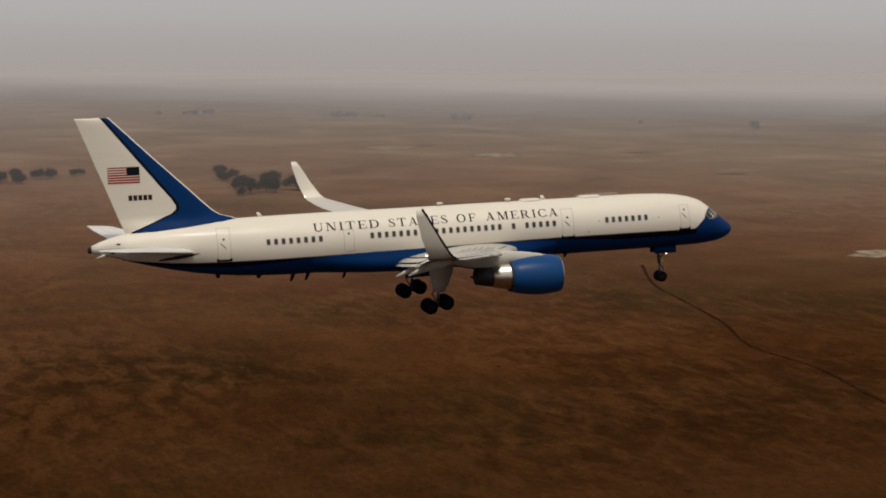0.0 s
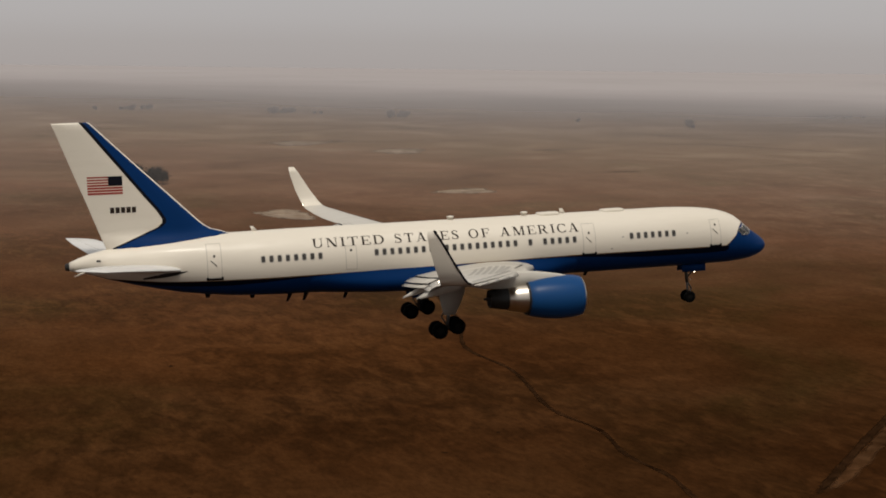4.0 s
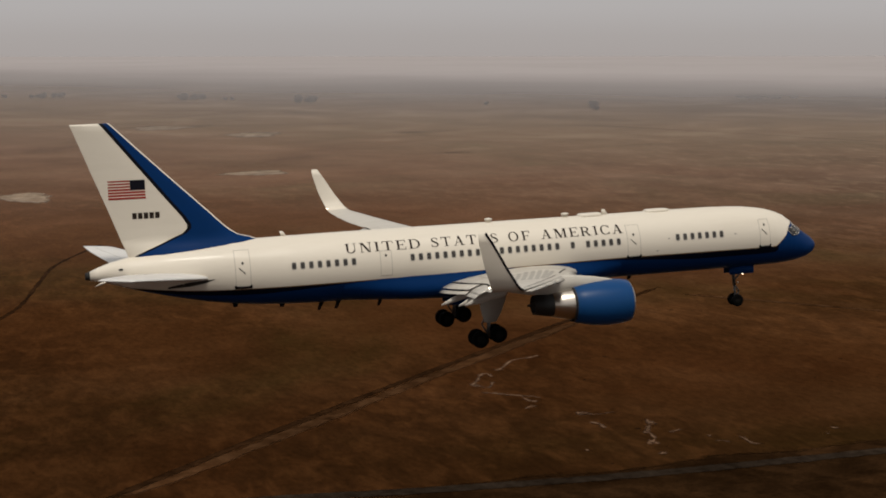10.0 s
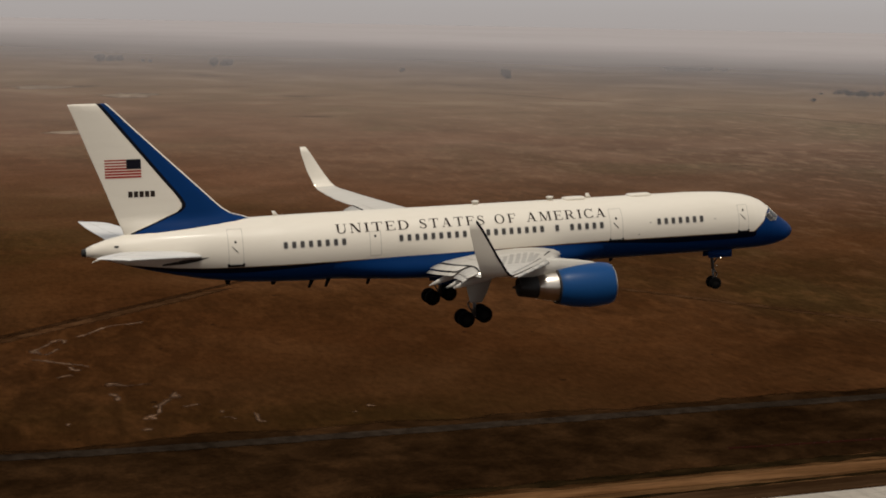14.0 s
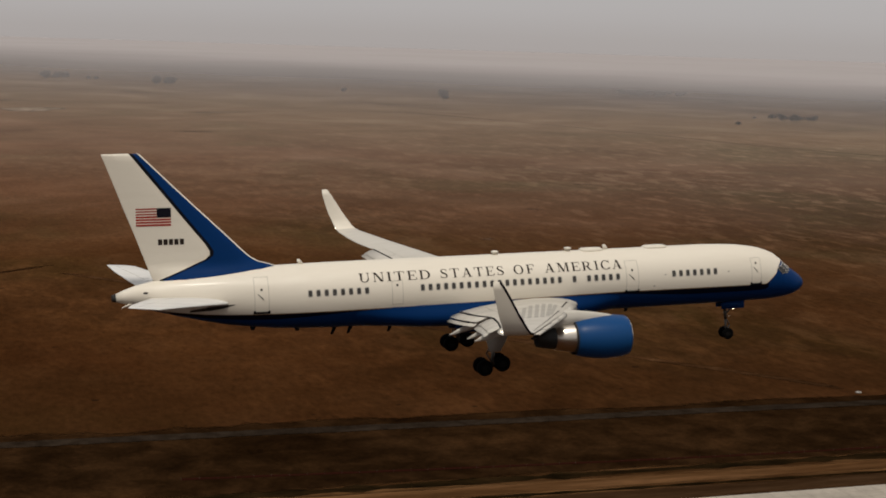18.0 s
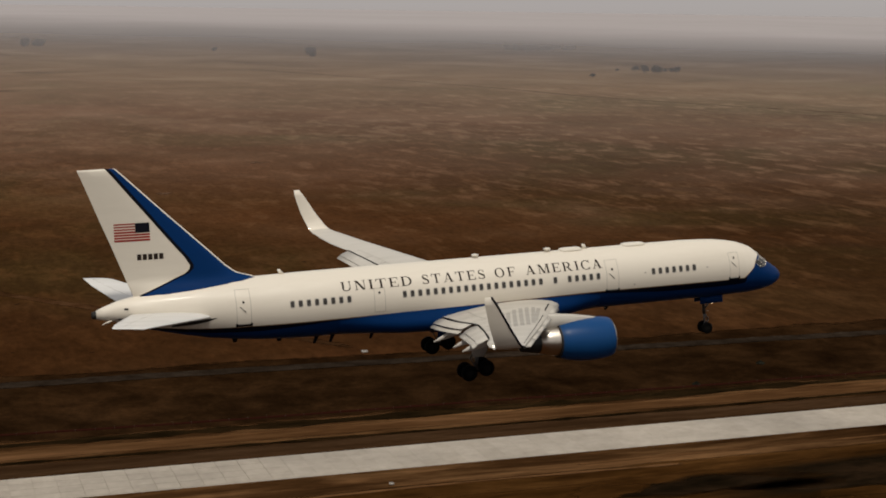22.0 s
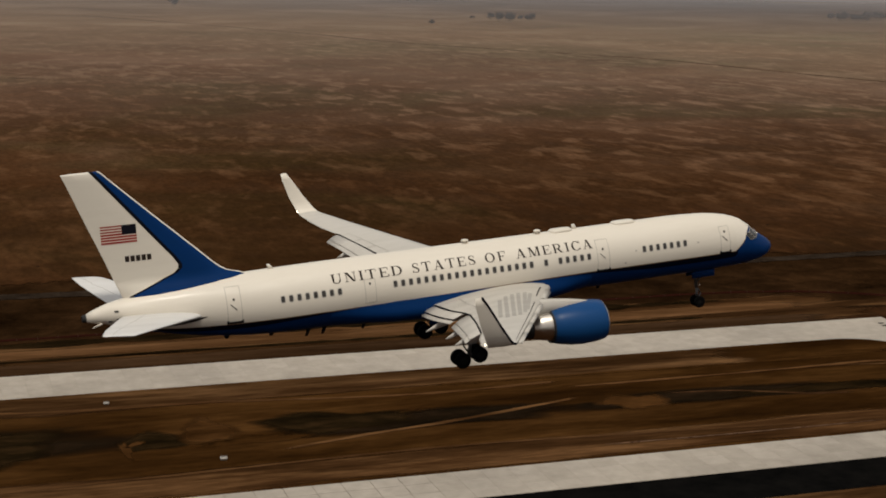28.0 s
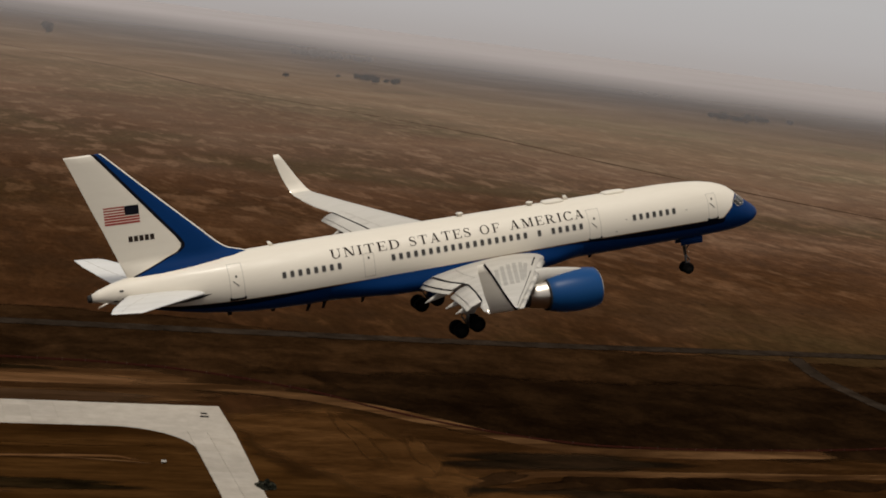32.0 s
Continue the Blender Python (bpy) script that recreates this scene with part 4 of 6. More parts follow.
fuselage = build_hull()


def skin_patch(bm, x0, x1, z0, z1, off=0.012, side=-1, nx=2, nz=3, round_by=0.0):
    """A panel that follows the hull."""
    rows = []
    for j in range(nz + 1):
        z = z0 + (z1 - z0) * j / nz
        cut = round_by if j in (0, nz) else 0.0
        rows.append([bm.verts.new(skin(x0 + cut + (x1 - x0 - 2 * cut) * i / nx, z, side, off)) for i in range(nx + 1)])
    for a, b in zip(rows, rows[1:]):
        for i in range(nx):
            bm.faces.new((a[i], a[i + 1], b[i + 1], b[i]) if side < 0 else (a[i + 1], a[i], b[i], b[i + 1]))


def skin_frame(bm, x0, x1, z0, z1, w, off=0.014, side=-1):
    skin_patch(bm, x0, x0 + w * 0.8, z0, z1, off, side, 1, 8)
    skin_patch(bm, x1 - w * 0.8, x1, z0, z1, off, side, 1, 8)
    w *= 0.6
    skin_patch(bm, x0 + w, x1 - w, z0, z0 + w, off, side, 2, 1)
    skin_patch(bm, x0 + w, x1 - w, z1 - w, z1, off, side, 2, 1)


def cabin_windows():
    rows = [(-35.09, -31.49, 8), (-27.88, -18.66, 19), (-17.64, -17.64, 1), (-16.63, -14.59, 5), (-10.59, -7.57, 7)]
    for side in (-1, 1):
        for a, b, k in rows:
            for i in range(k):
                x = a + (b - a) * (i / (k - 1) if k > 1 else 0)
                bm = bmesh.new()
                skin_patch(bm, x - 0.15, x + 0.15, 0.165, 0.62, 0.006, side, 2, 6, 0.05)
                w = part("window", bm, SEAM, fuselage)
                bm = bmesh.new()
                skin_patch(bm, x - 0.115, x + 0.112, 0.22, 0.575, 0.012, side, 2, 6, 0.035)
                part("pane", bm, GLASS, w)


def doors():
    for side in (-1, 1):
        for name, x0, x1, z0, z1 in (("cabin_door", -4.82, -4.10, -0.56, 1.07), ("cabin_door", -13.98, -13.14, -0.56, 1.32), ("emergency_exit", -29.86, -29.18, -0.55, 0.88), ("cabin_door", -38.52, -37.66, -0.58, 1.46)):
            bm = bmesh.new()
            skin_patch(bm, x0, x1, z0, z1, 0.006, side, 3, 8)
            d = part(name, bm, WHITE, fuselage)
            bm = bmesh.new()
            skin_frame(bm, x0 - 0.02, x1 + 0.02, z0 - 0.02, z1 + 0.02, 0.035, 0.011, side)
            part("seal", bm, SEAM, d)
            xm = (x0 + x1) / 2
            bm = bmesh.new()
            zw = 0.68 if name == "cabin_door" else 0.55
            skin_patch(bm, xm - 0.07, xm + 0.07, zw, zw + 0.15, 0.012, side, 2, 3, 0.03)
            part("pane", bm, GLASS, d)
            if name == "cabin_door":
                bm = bmesh.new()
                rod(bm, skin(xm - 0.22, 0.50, side, 0.03), skin(xm + 0.12, 0.16, side, 0.03), 0.022, seg=6)
                part("handle", bm, STEEL, d)
                bm = bmesh.new()
                skin_patch(bm, x0 - 0.10, x1 + 0.10, z0 - 0.16, z0 - 0.03, 0.03, side, 4, 2, 0.04)
                skin_patch(bm, x0 - 0.10, x0 + 0.06, z0 - 0.06, z0 + 0.06, 0.03, side, 2, 2, 0.03)
                skin_patch(bm, x1 - 0.06, x1 + 0.10, z0 - 0.06, z0 + 0.06, 0.03, side, 2, 2, 0.03)
                part("sill", bm, NAVY_LINE, d, "dark door sill plate")


def rows_at(side, a, b, c, d, s, t):
    """A point of a flight-deck pane between its four corners, each a place along the hull and an angle from the top."""
    x = (a[0] + (b[0] - a[0]) * s) * (1 - t) + (d[0] + (c[0] - d[0]) * s) * t
    th = radians((a[1] + (b[1] - a[1]) * s) * (1 - t) + (d[1] + (c[1] - d[1]) * s) * t)
    zc, h, hw = hull_at(x)
    n = Vector((0.45, side * math.sin(th), math.cos(th))).normalized() * 0.02
    return Vector((x + n.x, side * hw * math.sin(th) + n.y, zc + h * math.cos(th) + n.z))


def windshield():
    """Six flight-deck panes round the nose."""
    for side in (-1, 1):
        for (xa, ta), (xb, tb), (xc, tc), (xd, td) in (((-1.98, 3), (-1.40, 3), (-1.44, 36), (-1.98, 31)), ((-2.02, 34), (-1.49, 42), (-1.82, 64), (-2.32, 54)), ((-2.37, 55), (-1.88, 66), (-2.32, 75), (-2.70, 66))):
            bm = bmesh.new()
            rows = []
            for j in range(7):
                t = j / 6
                row = []
                for i in range(5):
                    s = i / 4
                    row.append(bm.verts.new(rows_at(side, (xa, ta), (xb, tb), (xc, tc), (xd, td), s, t)))
                rows.append(row)
            for a, b in zip(rows, rows[1:]):
                for i in range(4):
                    bm.faces.new((a[i], a[i + 1], b[i + 1], b[i]))
            bmesh.ops.recalc_face_normals(bm, faces=bm.faces)
            pane = part("windshield_pane", bm, SCREEN, fuselage)
            bm = bmesh.new()
            edge = [rows_at(side, (xa, ta), (xb, tb), (xc, tc), (xd, td), s, t) for s, t in ((0, 0), (0.33, 0), (0.66, 0), (1, 0), (1, 0.33), (1, 0.66), (1, 1), (0.66, 1), (0.33, 1), (0, 1), (0, 0.66), (0, 0.33))]
            for a, b in zip(edge, edge[1:] + edge[:1]):
                rod(bm, a, b, 0.017, seg=6)
            part("window_frame", bm, BARE, pane, "pale metal frame of the windscreen")


# ---- the title's capitals: thick stems, hair lines and thin serifs, drawn on a height of 1 ----
STEM, HAIR, FOOT = 0.17, 0.062, 0.055


def bar(x0, x1, y0, y1):
    return [[(x0, y0), (x1, y0), (x1, y1), (x0, y1)]]


def slant(xa, xb, w, y0=0.0, y1=1.0):
    """A stroke of width w from the foot at xa to the head at xb."""
    return [[(xa, y0), (xa + w, y0), (xb + w, y1), (xb, y1)]]


def post(x, w=STEM, y0=0.0, y1=1.0, foot=True, head=True, reach=0.10):
    q = bar(x, x + w, y0, y1)
    if foot:
        q += bar(x - reach, x + w + reach, y0, y0 + FOOT)
    if head:
        q += bar(x - reach, x + w + reach, y1 - FOOT, y1)
    return q


def bowl(cx, cy, rx, ry, a0, a1, side=STEM, top=HAIR, k=14):
    """Part of an oval ring that is thick at its sides and thin at its head and foot."""
    q = []
    for i in range(k):
        e = []
        for a in (a0 + (a1 - a0) * i / k, a0 + (a1 - a0) * (i + 1) / k):
            c, d = math.cos(radians(a)), math.sin(radians(a))
            e.append(((cx + rx * c, cy + ry * d), (cx + (rx - side) * c, cy + (ry - top) * d)))
        q.append([e[0][0], e[1][0], e[1][1], e[0][1]])
    return q


def ess():
    """The S: a spine that swells at its middle."""
    pts = [(0.60, 0.86), (0.50, 0.95), (0.36, 0.97), (0.20, 0.93), (0.13, 0.80), (0.17, 0.66), (0.34, 0.55), (0.50, 0.46), (0.62, 0.34), (0.63, 0.19), (0.53, 0.06), (0.36, 0.03), (0.20, 0.06), (0.10, 0.16)]
    wid = [0.05, 0.06, 0.065, 0.08, 0.13, 0.16, 0.17, 0.17, 0.16, 0.13, 0.08, 0.065, 0.06, 0.05]
    rim = []
    for i, (p, w) in enumerate(zip(pts, wid)):
        a, b = pts[max(i - 1, 0)], pts[min(i + 1, len(pts) - 1)]
        d = Vector((b[0] - a[0], b[1] - a[1])).normalized() * w / 2
        rim.append(((p[0] - d.y, p[1] + d.x), (p[0] + d.y, p[1] - d.x)))
    q = [[a[0], b[0], b[1], a[1]] for a, b in zip(rim, rim[1:])]
    return q + bar(0.585, 0.64, 0.70, 0.96) + bar(0.06, 0.115, 0.04, 0.30)


def glyph(c):
    """The strokes of a capital and its width, on a height of 1."""
    if c == "U":
        return post(0.10, foot=False, y0=0.32) + post(0.74, HAIR, 0.32, 1.0, False) + bowl(0.453, 0.33, 0.353, 0.35, 180, 360, 0.12, 0.09), 0.92
    if c == "N":
        return post(0.12, HAIR, head=False) + bar(0.0, 0.16, 1 - FOOT, 1.0) + slant(0.66, 0.10, 0.20) + post(0.80, HAIR, foot=False), 0.98
    if c == "I":
        return post(0.10), 0.37
    if c == "T":
        return post(0.36, head=False) + bar(0.0, 0.89, 1 - HAIR, 1.0) + bar(0.0, 0.055, 0.74, 1.0) + bar(0.835, 0.89, 0.74, 1.0), 0.89
    if c == "E":
        return post(0.09, reach=0.09) + bar(0.26, 0.78, 1 - HAIR, 1.0) + bar(0.725, 0.78, 0.74, 1.0) + bar(0.26, 0.58, 0.48, 0.54) + bar(0.53, 0.58, 0.39, 0.63) + bar(0.26, 0.80, 0.0, HAIR) + bar(0.745, 0.80, 0.0, 0.28), 0.80
    if c == "F":
        return post(0.09, reach=0.09) + bar(0.26, 0.76, 1 - HAIR, 1.0) + bar(0.705, 0.76, 0.72, 1.0) + bar(0.26, 0.57, 0.46, 0.52) + bar(0.52, 0.57, 0.37, 0.61), 0.76
    if c == "D":
        return post(0.09, reach=0.09) + bar(0.26, 0.44, 0.0, HAIR) + bar(0.26, 0.44, 1 - HAIR, 1.0) + bowl(0.42, 0.5, 0.50, 0.5, -90, 90), 0.92
    if c == "S":
        return ess(), 0.74
    if c == "A":
        return slant(0.10, 0.44, HAIR) + slant(0.68, 0.40, 0.19) + bar(0.22, 0.74, 0.30, 0.36) + bar(0.0, 0.28, 0.0, FOOT) + bar(0.60, 0.98, 0.0, FOOT), 0.98
    if c == "O":
        return bowl(0.48, 0.5, 0.48, 0.52, 0, 360, k=26), 0.96
    if c == "C":
        return bowl(0.48, 0.5, 0.48, 0.52, 42, 318, k=20) + bar(0.80, 0.855, 0.70, 1.0) + bar(0.80, 0.855, 0.0, 0.26), 0.86
    if c == "M":
        return post(0.12, HAIR, head=False) + bar(0.0, 0.18, 1 - FOOT, 1.0) + slant(0.50, 0.12, 0.19) + slant(0.54, 0.90, HAIR) + post(0.90) + bar(0.84, 0.92, 1 - FOOT, 1.0), 1.17
    return post(0.09, reach=0.09) + bar(0.26, 0.44, 1 - HAIR, 1.0) + bar(0.26, 0.44, 0.46, 0.52) + bowl(0.42, 0.73, 0.36, 0.27, -90, 90) + slant(0.70, 0.38, 0.19, 0.0, 0.48) + bar(0.80, 0.98, 0.0, FOOT), 0.98


def lettering():
    """The title along the cabin in Roman capitals, once on each side."""
    # word, start, end
    words = [("UNITED", -31.93, -27.32), ("STATES", -26.65, -22.38), ("OF", -21.72, -20.32), ("AMERICA", -19.60, -14.22)]
    foot, tall = 0.89, 0.52
    plan = []
    for w, a, b in words:
        wide = [glyph(c)[1] * tall for c in w]
        k = (b - a) * (0.80 if len(w) > 2 else 0.84) / sum(wide)
        gap = ((b - a) - k * sum(wide)) / (len(w) - 1)
        u = a
        for c, wd in zip(w, wide):
            plan.append((c, u, k * tall))
            u += k * wd + gap
    first, last = words[0][1], words[-1][2]
    for side in (-1, 1):
        for c, u, wd in plan:
            bm = bmesh.new()
            u0 = u if side < 0 else first + last - u
            for n, q in enumerate(glyph(c)[0]):
                # cut each stroke across, so that it follows the hull
                lo, hi = min(p[1] for p in q), max(p[1] for p in q)
                cuts = max(1, round((hi - lo) * 5)) if len(q) == 4 else 1
                (ax, ay), (bx, by), (cx, cy), (dx, dy) = q
                rows = []
                for i in range(cuts + 1):
                    t = i / cuts
                    pair = ((ax + (dx - ax) * t, ay + (dy - ay) * t), (bx + (cx - bx) * t, by + (cy - by) * t))
                    rows.append([bm.verts.new(skin(u0 + (wd * x if side < 0 else -wd * x), foot + y * tall, side, 0.010 + 0.0008 * (n % 6))) for x, y in pair])
                for r0, r1 in zip(rows, rows[1:]):
                    bm.faces.new((r0[0], r0[1], r1[1], r1[0]))
            bmesh.ops.recalc_face_normals(bm, faces=bm.faces)
            part("letter", bm, INK, fuselage, smooth=False)


def foil(k=12):
    """Half outlines of a wing section: fraction along the chord and half thickness."""
    out = []
    for i in range(k + 1):
        s = (1 - math.cos(math.pi * i / k)) / 2
        out.append((s, 5 * (0.2969 * math.sqrt(s) - 0.126 * s - 0.3516 * s * s + 0.2843 * s ** 3 - 0.1036 * s ** 4)))
    return out


def section(xle, chord, y, z, thick, up, camber=0.015, twist=0.0, k=12):
    """A closed wing section whose thickness lies along up (a vector across x)."""
    pts = foil(k)
    ring = []
    for s, t in pts:
        ring.append((s, t * thick + camber * 4 * s * (1 - s)))
    for s, t in pts[-2:0:-1]:
        ring.append((s, -t * thick * 0.85 + camber * 4 * s * (1 - s)))
    out = []
    for s, t in ring:
        dx, dz = -s * chord, t * chord
        rx, rz = dx * math.cos(twist) - dz * math.sin(twist), dx * math.sin(twist) + dz * math.cos(twist)
        out.append(Vector((xle + rx, y, z)) + up * rz)
    return out


# distance from the middle, leading edge, chord to the flap line, height, thickness
WING = [(1.2, -16.9, 8.5, -1.38, 0.12), (1.9, -17.42, 8.1, -1.30, 0.12), (3.2, -18.25, 7.25, -1.16, 0.115), (5.0, -19.25, 6.2, -0.94, 0.11), (7.2, -20.42, 4.6, -0.66, 0.108), (10.0, -21.9, 3.8, -0.29, 0.105),
        (13.0, -23.5, 3.0, 0.11, 0.10), (14.6, -24.35, 2.68, 0.32, 0.10), (16.6, -25.42, 2.45, 0.58, 0.10), (18.4, -26.34, 1.99, 0.84, 0.10), (19.2, -26.78, 1.72, 0.95, 0.10)]
# winglet: y, leading edge, chord, height, lean of its thickness in degrees
TIP = [(19.62, -27.06, 1.52, 1.09, 28), (19.88, -27.32, 1.38, 1.36, 52), (20.07, -27.62, 1.26, 1.80, 68), (20.24, -27.96, 1.12, 2.3, 75), (20.38, -28.34, 0.92, 2.95, 78), (20.5, -28.74, 0.70, 3.62, 78), (20.57, -29.06, 0.42, 4.08, 78)]


def wing_point(y, s, side, lift=0.0):
    """A point on the wing's upper skin at span y and chord fraction s."""
    xle, ch, z, th = lerp_rows(WING, y)
    t = 5 * (0.2969 * math.sqrt(s) - 0.126 * s - 0.3516 * s * s + 0.2843 * s ** 3 - 0.1036 * s ** 4)
    return Vector((xle - s * ch, side * y, z + (t * th + 0.06 * s * (1 - s)) * ch + lift))


def wing(side):
    root = part_of_wing(side)
    for y0, y1 in ((2.9, 5.6), (7.4, 10.2), (10.3, 13.0), (13.1, 15.8), (15.9, 18.5)):
        bm = bmesh.new()
        rings = []
        for y in (y0, (y0 + y1) / 2, y1):
            xle, ch, z, th = lerp_rows(WING, y)
            c = max(0.42, ch * 0.115)
            ring = []
            for a, r in ((0, 1.0), (35, 1.0), (70, 0.95), (105, 0.85), (140, 0.75), (165, 0.62)):
                ring.append((xle + 0.30 - c * 0.1 - c * 0.95 * (1 - math.cos(radians(a))) * 0.5 + 0.0, side * y, z - 0.14 + th * ch * 0.42 * math.sin(radians(a)) * r))
            back = [(p[0] - 0.05, p[1], p[2] - 0.07) for p in ring[::-1]]
            rings.append(ring + back)
        loft(bm, rings)
        part("slat", bm, GREY, root, "pale grey leading-edge slat, extended")
    for y0, y1, cd in ((2.3, 6.6, 0.74), (7.6, 14.4, 0.98)):
        for seg, (drop, back, chord, ang, th) in enumerate(((0.05, 0.03, cd, 18, 0.13), (0.38, cd * 0.90, cd * 0.45, 30, 0.12))):
            bm = bmesh.new()
            rings = []
            for i in range(5):
                y = y0 + (y1 - y0) * i / 4
                xle, ch, z, _ = lerp_rows(WING, y)
                k = 1.0 - 0.22 * (i / 4) if y0 > 7 else 1.0
                rings.append(section(xle - ch - back * k * 0.98, chord * k, side * y, z - drop * k, th, Vector((0, 0, 1)), 0.03, radians(ang), 8))
            loft(bm, rings)
            part("flap" if seg == 0 else "flap_tab", bm, GREY, root, "grey wing flap, lowered")
    bm = bmesh.new()
    rings = []
    for i in range(3):
        y = 14.7 + 3.4 * i / 2
        xle, ch, z, _ = lerp_rows(WING, y)
        rings.append(section(xle - ch + 0.60 - 0.1 * i, 0.66 - 0.1 * i, side * y, z + 0.005, 0.14, Vector((0, 0, 1)), 0.0, radians(2), 8))
    loft(bm, rings)
    part("aileron", bm, GREY, root)
    for y, ln, dn in ((4.6, 3.3, 20), (8.7, 2.9, 20), (12.2, 2.4, 18)):
        xle, ch, z, _ = lerp_rows(WING, y)
        bm = bmesh.new()
        rings = []
        for i in range(9):
            t = i / 8
            r = 0.27 * math.sin(math.pi * min(1, 0.08 + t * 0.9)) ** 0.8 * (1.0 - 0.4 * t) + 0.012
            px = xle - ch * 0.72 - ln * t
            pz = z - 0.38 - (max(0.0, t - 0.35) * ln) * math.tan(radians(dn))
            rings.append([(px, side * y + 0.7 * r * math.cos(2 * math.pi * a / 10), pz + 1.25 * r * math.sin(2 * math.pi * a / 10)) for a in range(10)])
        loft(bm, rings)
        part("flap_track_fairing", bm, GREY, root, "pointed pod under the flap")
    for y0, y1 in ((2.6, 4.4), (4.5, 6.3), (7.8, 9.3), (9.4, 10.9), (11.0, 12.5), (12.6, 14.1)):
        bm = bmesh.new()
        lines = [(y0, y0 + 0.03, 0.80, 0.975), (y1 - 0.03, y1, 0.80, 0.975), (y0, y1, 0.795, 0.806)]
        for a, b, s0, s1 in lines:
            q = [wing_point(a, s0, side, 0.012), wing_point(b, s0, side, 0.012), wing_point(b, s1, side, 0.012), wing_point(a, s1, side, 0.012)]
            bm.faces.new([bm.verts.new(p) for p in q])
        bmesh.ops.recalc_face_normals(bm, faces=bm.faces)
        part("spoiler_seam", bm, SEAM, root)
    bm = bmesh.new()
    for a, b in zip((2.1, 5, 6.6, 7.6, 11), (5, 6.6, 7.6, 11, 14.5)):
        q = [wing_point(a, 0.988, side, 0.02), wing_point(b, 0.988, side, 0.02), wing_point(b, 1.0, side, 0.0) + Vector((-0.05, 0, -0.02)), wing_point(a, 1.0, side, 0.0) + Vector((-0.05, 0, -0.02))]
        bm.faces.new([bm.verts.new(p) for p in q])
    bmesh.ops.recalc_face_normals(bm, faces=bm.faces)
    part("flap_gap", bm, NAVY_LINE, root, "dark slot ahead of the flaps")
    for spans in ((2.9, 4.2, 5.6), (7.4, 10.2, 13.0, 15.8, 18.5)):
        bm = bmesh.new()
        for a, b in zip(spans, spans[1:]):
            q = [wing_point(a, 0.062, side, 0.014), wing_point(b, 0.062, side, 0.014), wing_point(b, 0.075, side, 0.014), wing_point(a, 0.075, side, 0.014)]
            bm.faces.new([bm.verts.new(v) for v in q])
        bmesh.ops.recalc_face_normals(bm, faces=bm.faces)
        part("slat_seam", bm, NAVY_LINE, root, "dark gap behind the slats")
    if side < 0:
        for ya, xa, yb, xb in ((5.8, -22.5, 11.2, -24.55), (5.0, -21.8, 11.7, -24.3), (4.7, -21.25, 11.6, -23.85), (4.5, -20.75, 11.4, -23.4), (4.5, -20.3, 10.7, -22.8), (4.8, -20.05, 9.8, -22.3)):
            bm = bmesh.new()
            rows = []
            for i in range(6):
                y = ya + (yb - ya) * i / 5
                x = xa + (xb - xa) * i / 5
                xle, ch = lerp_rows(WING, y)[:2]
                rows.append([bm.verts.new(wing_point(y, (xle - x + d) / ch, side, 0.010)) for d in (-0.13, 0.13)])
            for a, b in zip(rows, rows[1:]):
                bm.faces.new((a[0], a[1], b[1], b[0]))
            bmesh.ops.recalc_face_normals(bm, faces=bm.faces)
            part("skin_stripe", bm, STRIPE, root, "faint grey stripe on the wing skin")
    bm = bmesh.new()
    bmesh.ops.create_uvsphere(bm, u_segments=12, v_segments=8, radius=0.032, matrix=Matrix.Translation((-28.66, side * 19.56, 1.24)))
    part("wing_lamp", bm, LAMP, root, "small glowing white wingtip light")


def part_of_wing(side):
    bm = bmesh.new()
    rings = [section(x, c, side * y, z, t, Vector((0, 0, 1))) for y, x, c, z, t in WING]
    for y, x, c, z, a in TIP:
        up = Vector((0, -side * math.sin(radians(a)), math.cos(radians(a))))
        rings.append(section(x, c, side * y, z, 0.085, up, 0.0))
    loft(bm, rings)
    bm.faces.ensure_lookup_table()
    for f in bm.faces:
        if min(abs(v.co.y) for v in f.verts) > 19.5:
            f.material_index = 1
    root = part("wing", bm, [GREY, WHITE], airliner, "pale grey swept wing with an upturned tip")
    # dark rod put in for the shadow line along the starboard winglet
    if side < 0:
        bm = bmesh.new()
        edge = [(WING[-1][0], WING[-1][1] - 0.05, WING[-1][3])] + [(y, x - 0.05, z) for y, x, c, z, a in TIP]
        for (ya, xa, za), (yb, xb, zb) in zip(edge, edge[1:]):
            rod(bm, (xa, side * ya, za), (xb, side * yb, zb), 0.065, seg=8)
        part("winglet_edge_shade", bm, NAVY_LINE, root, "dark strip drawn as shade along the winglet leading edge")
    return root


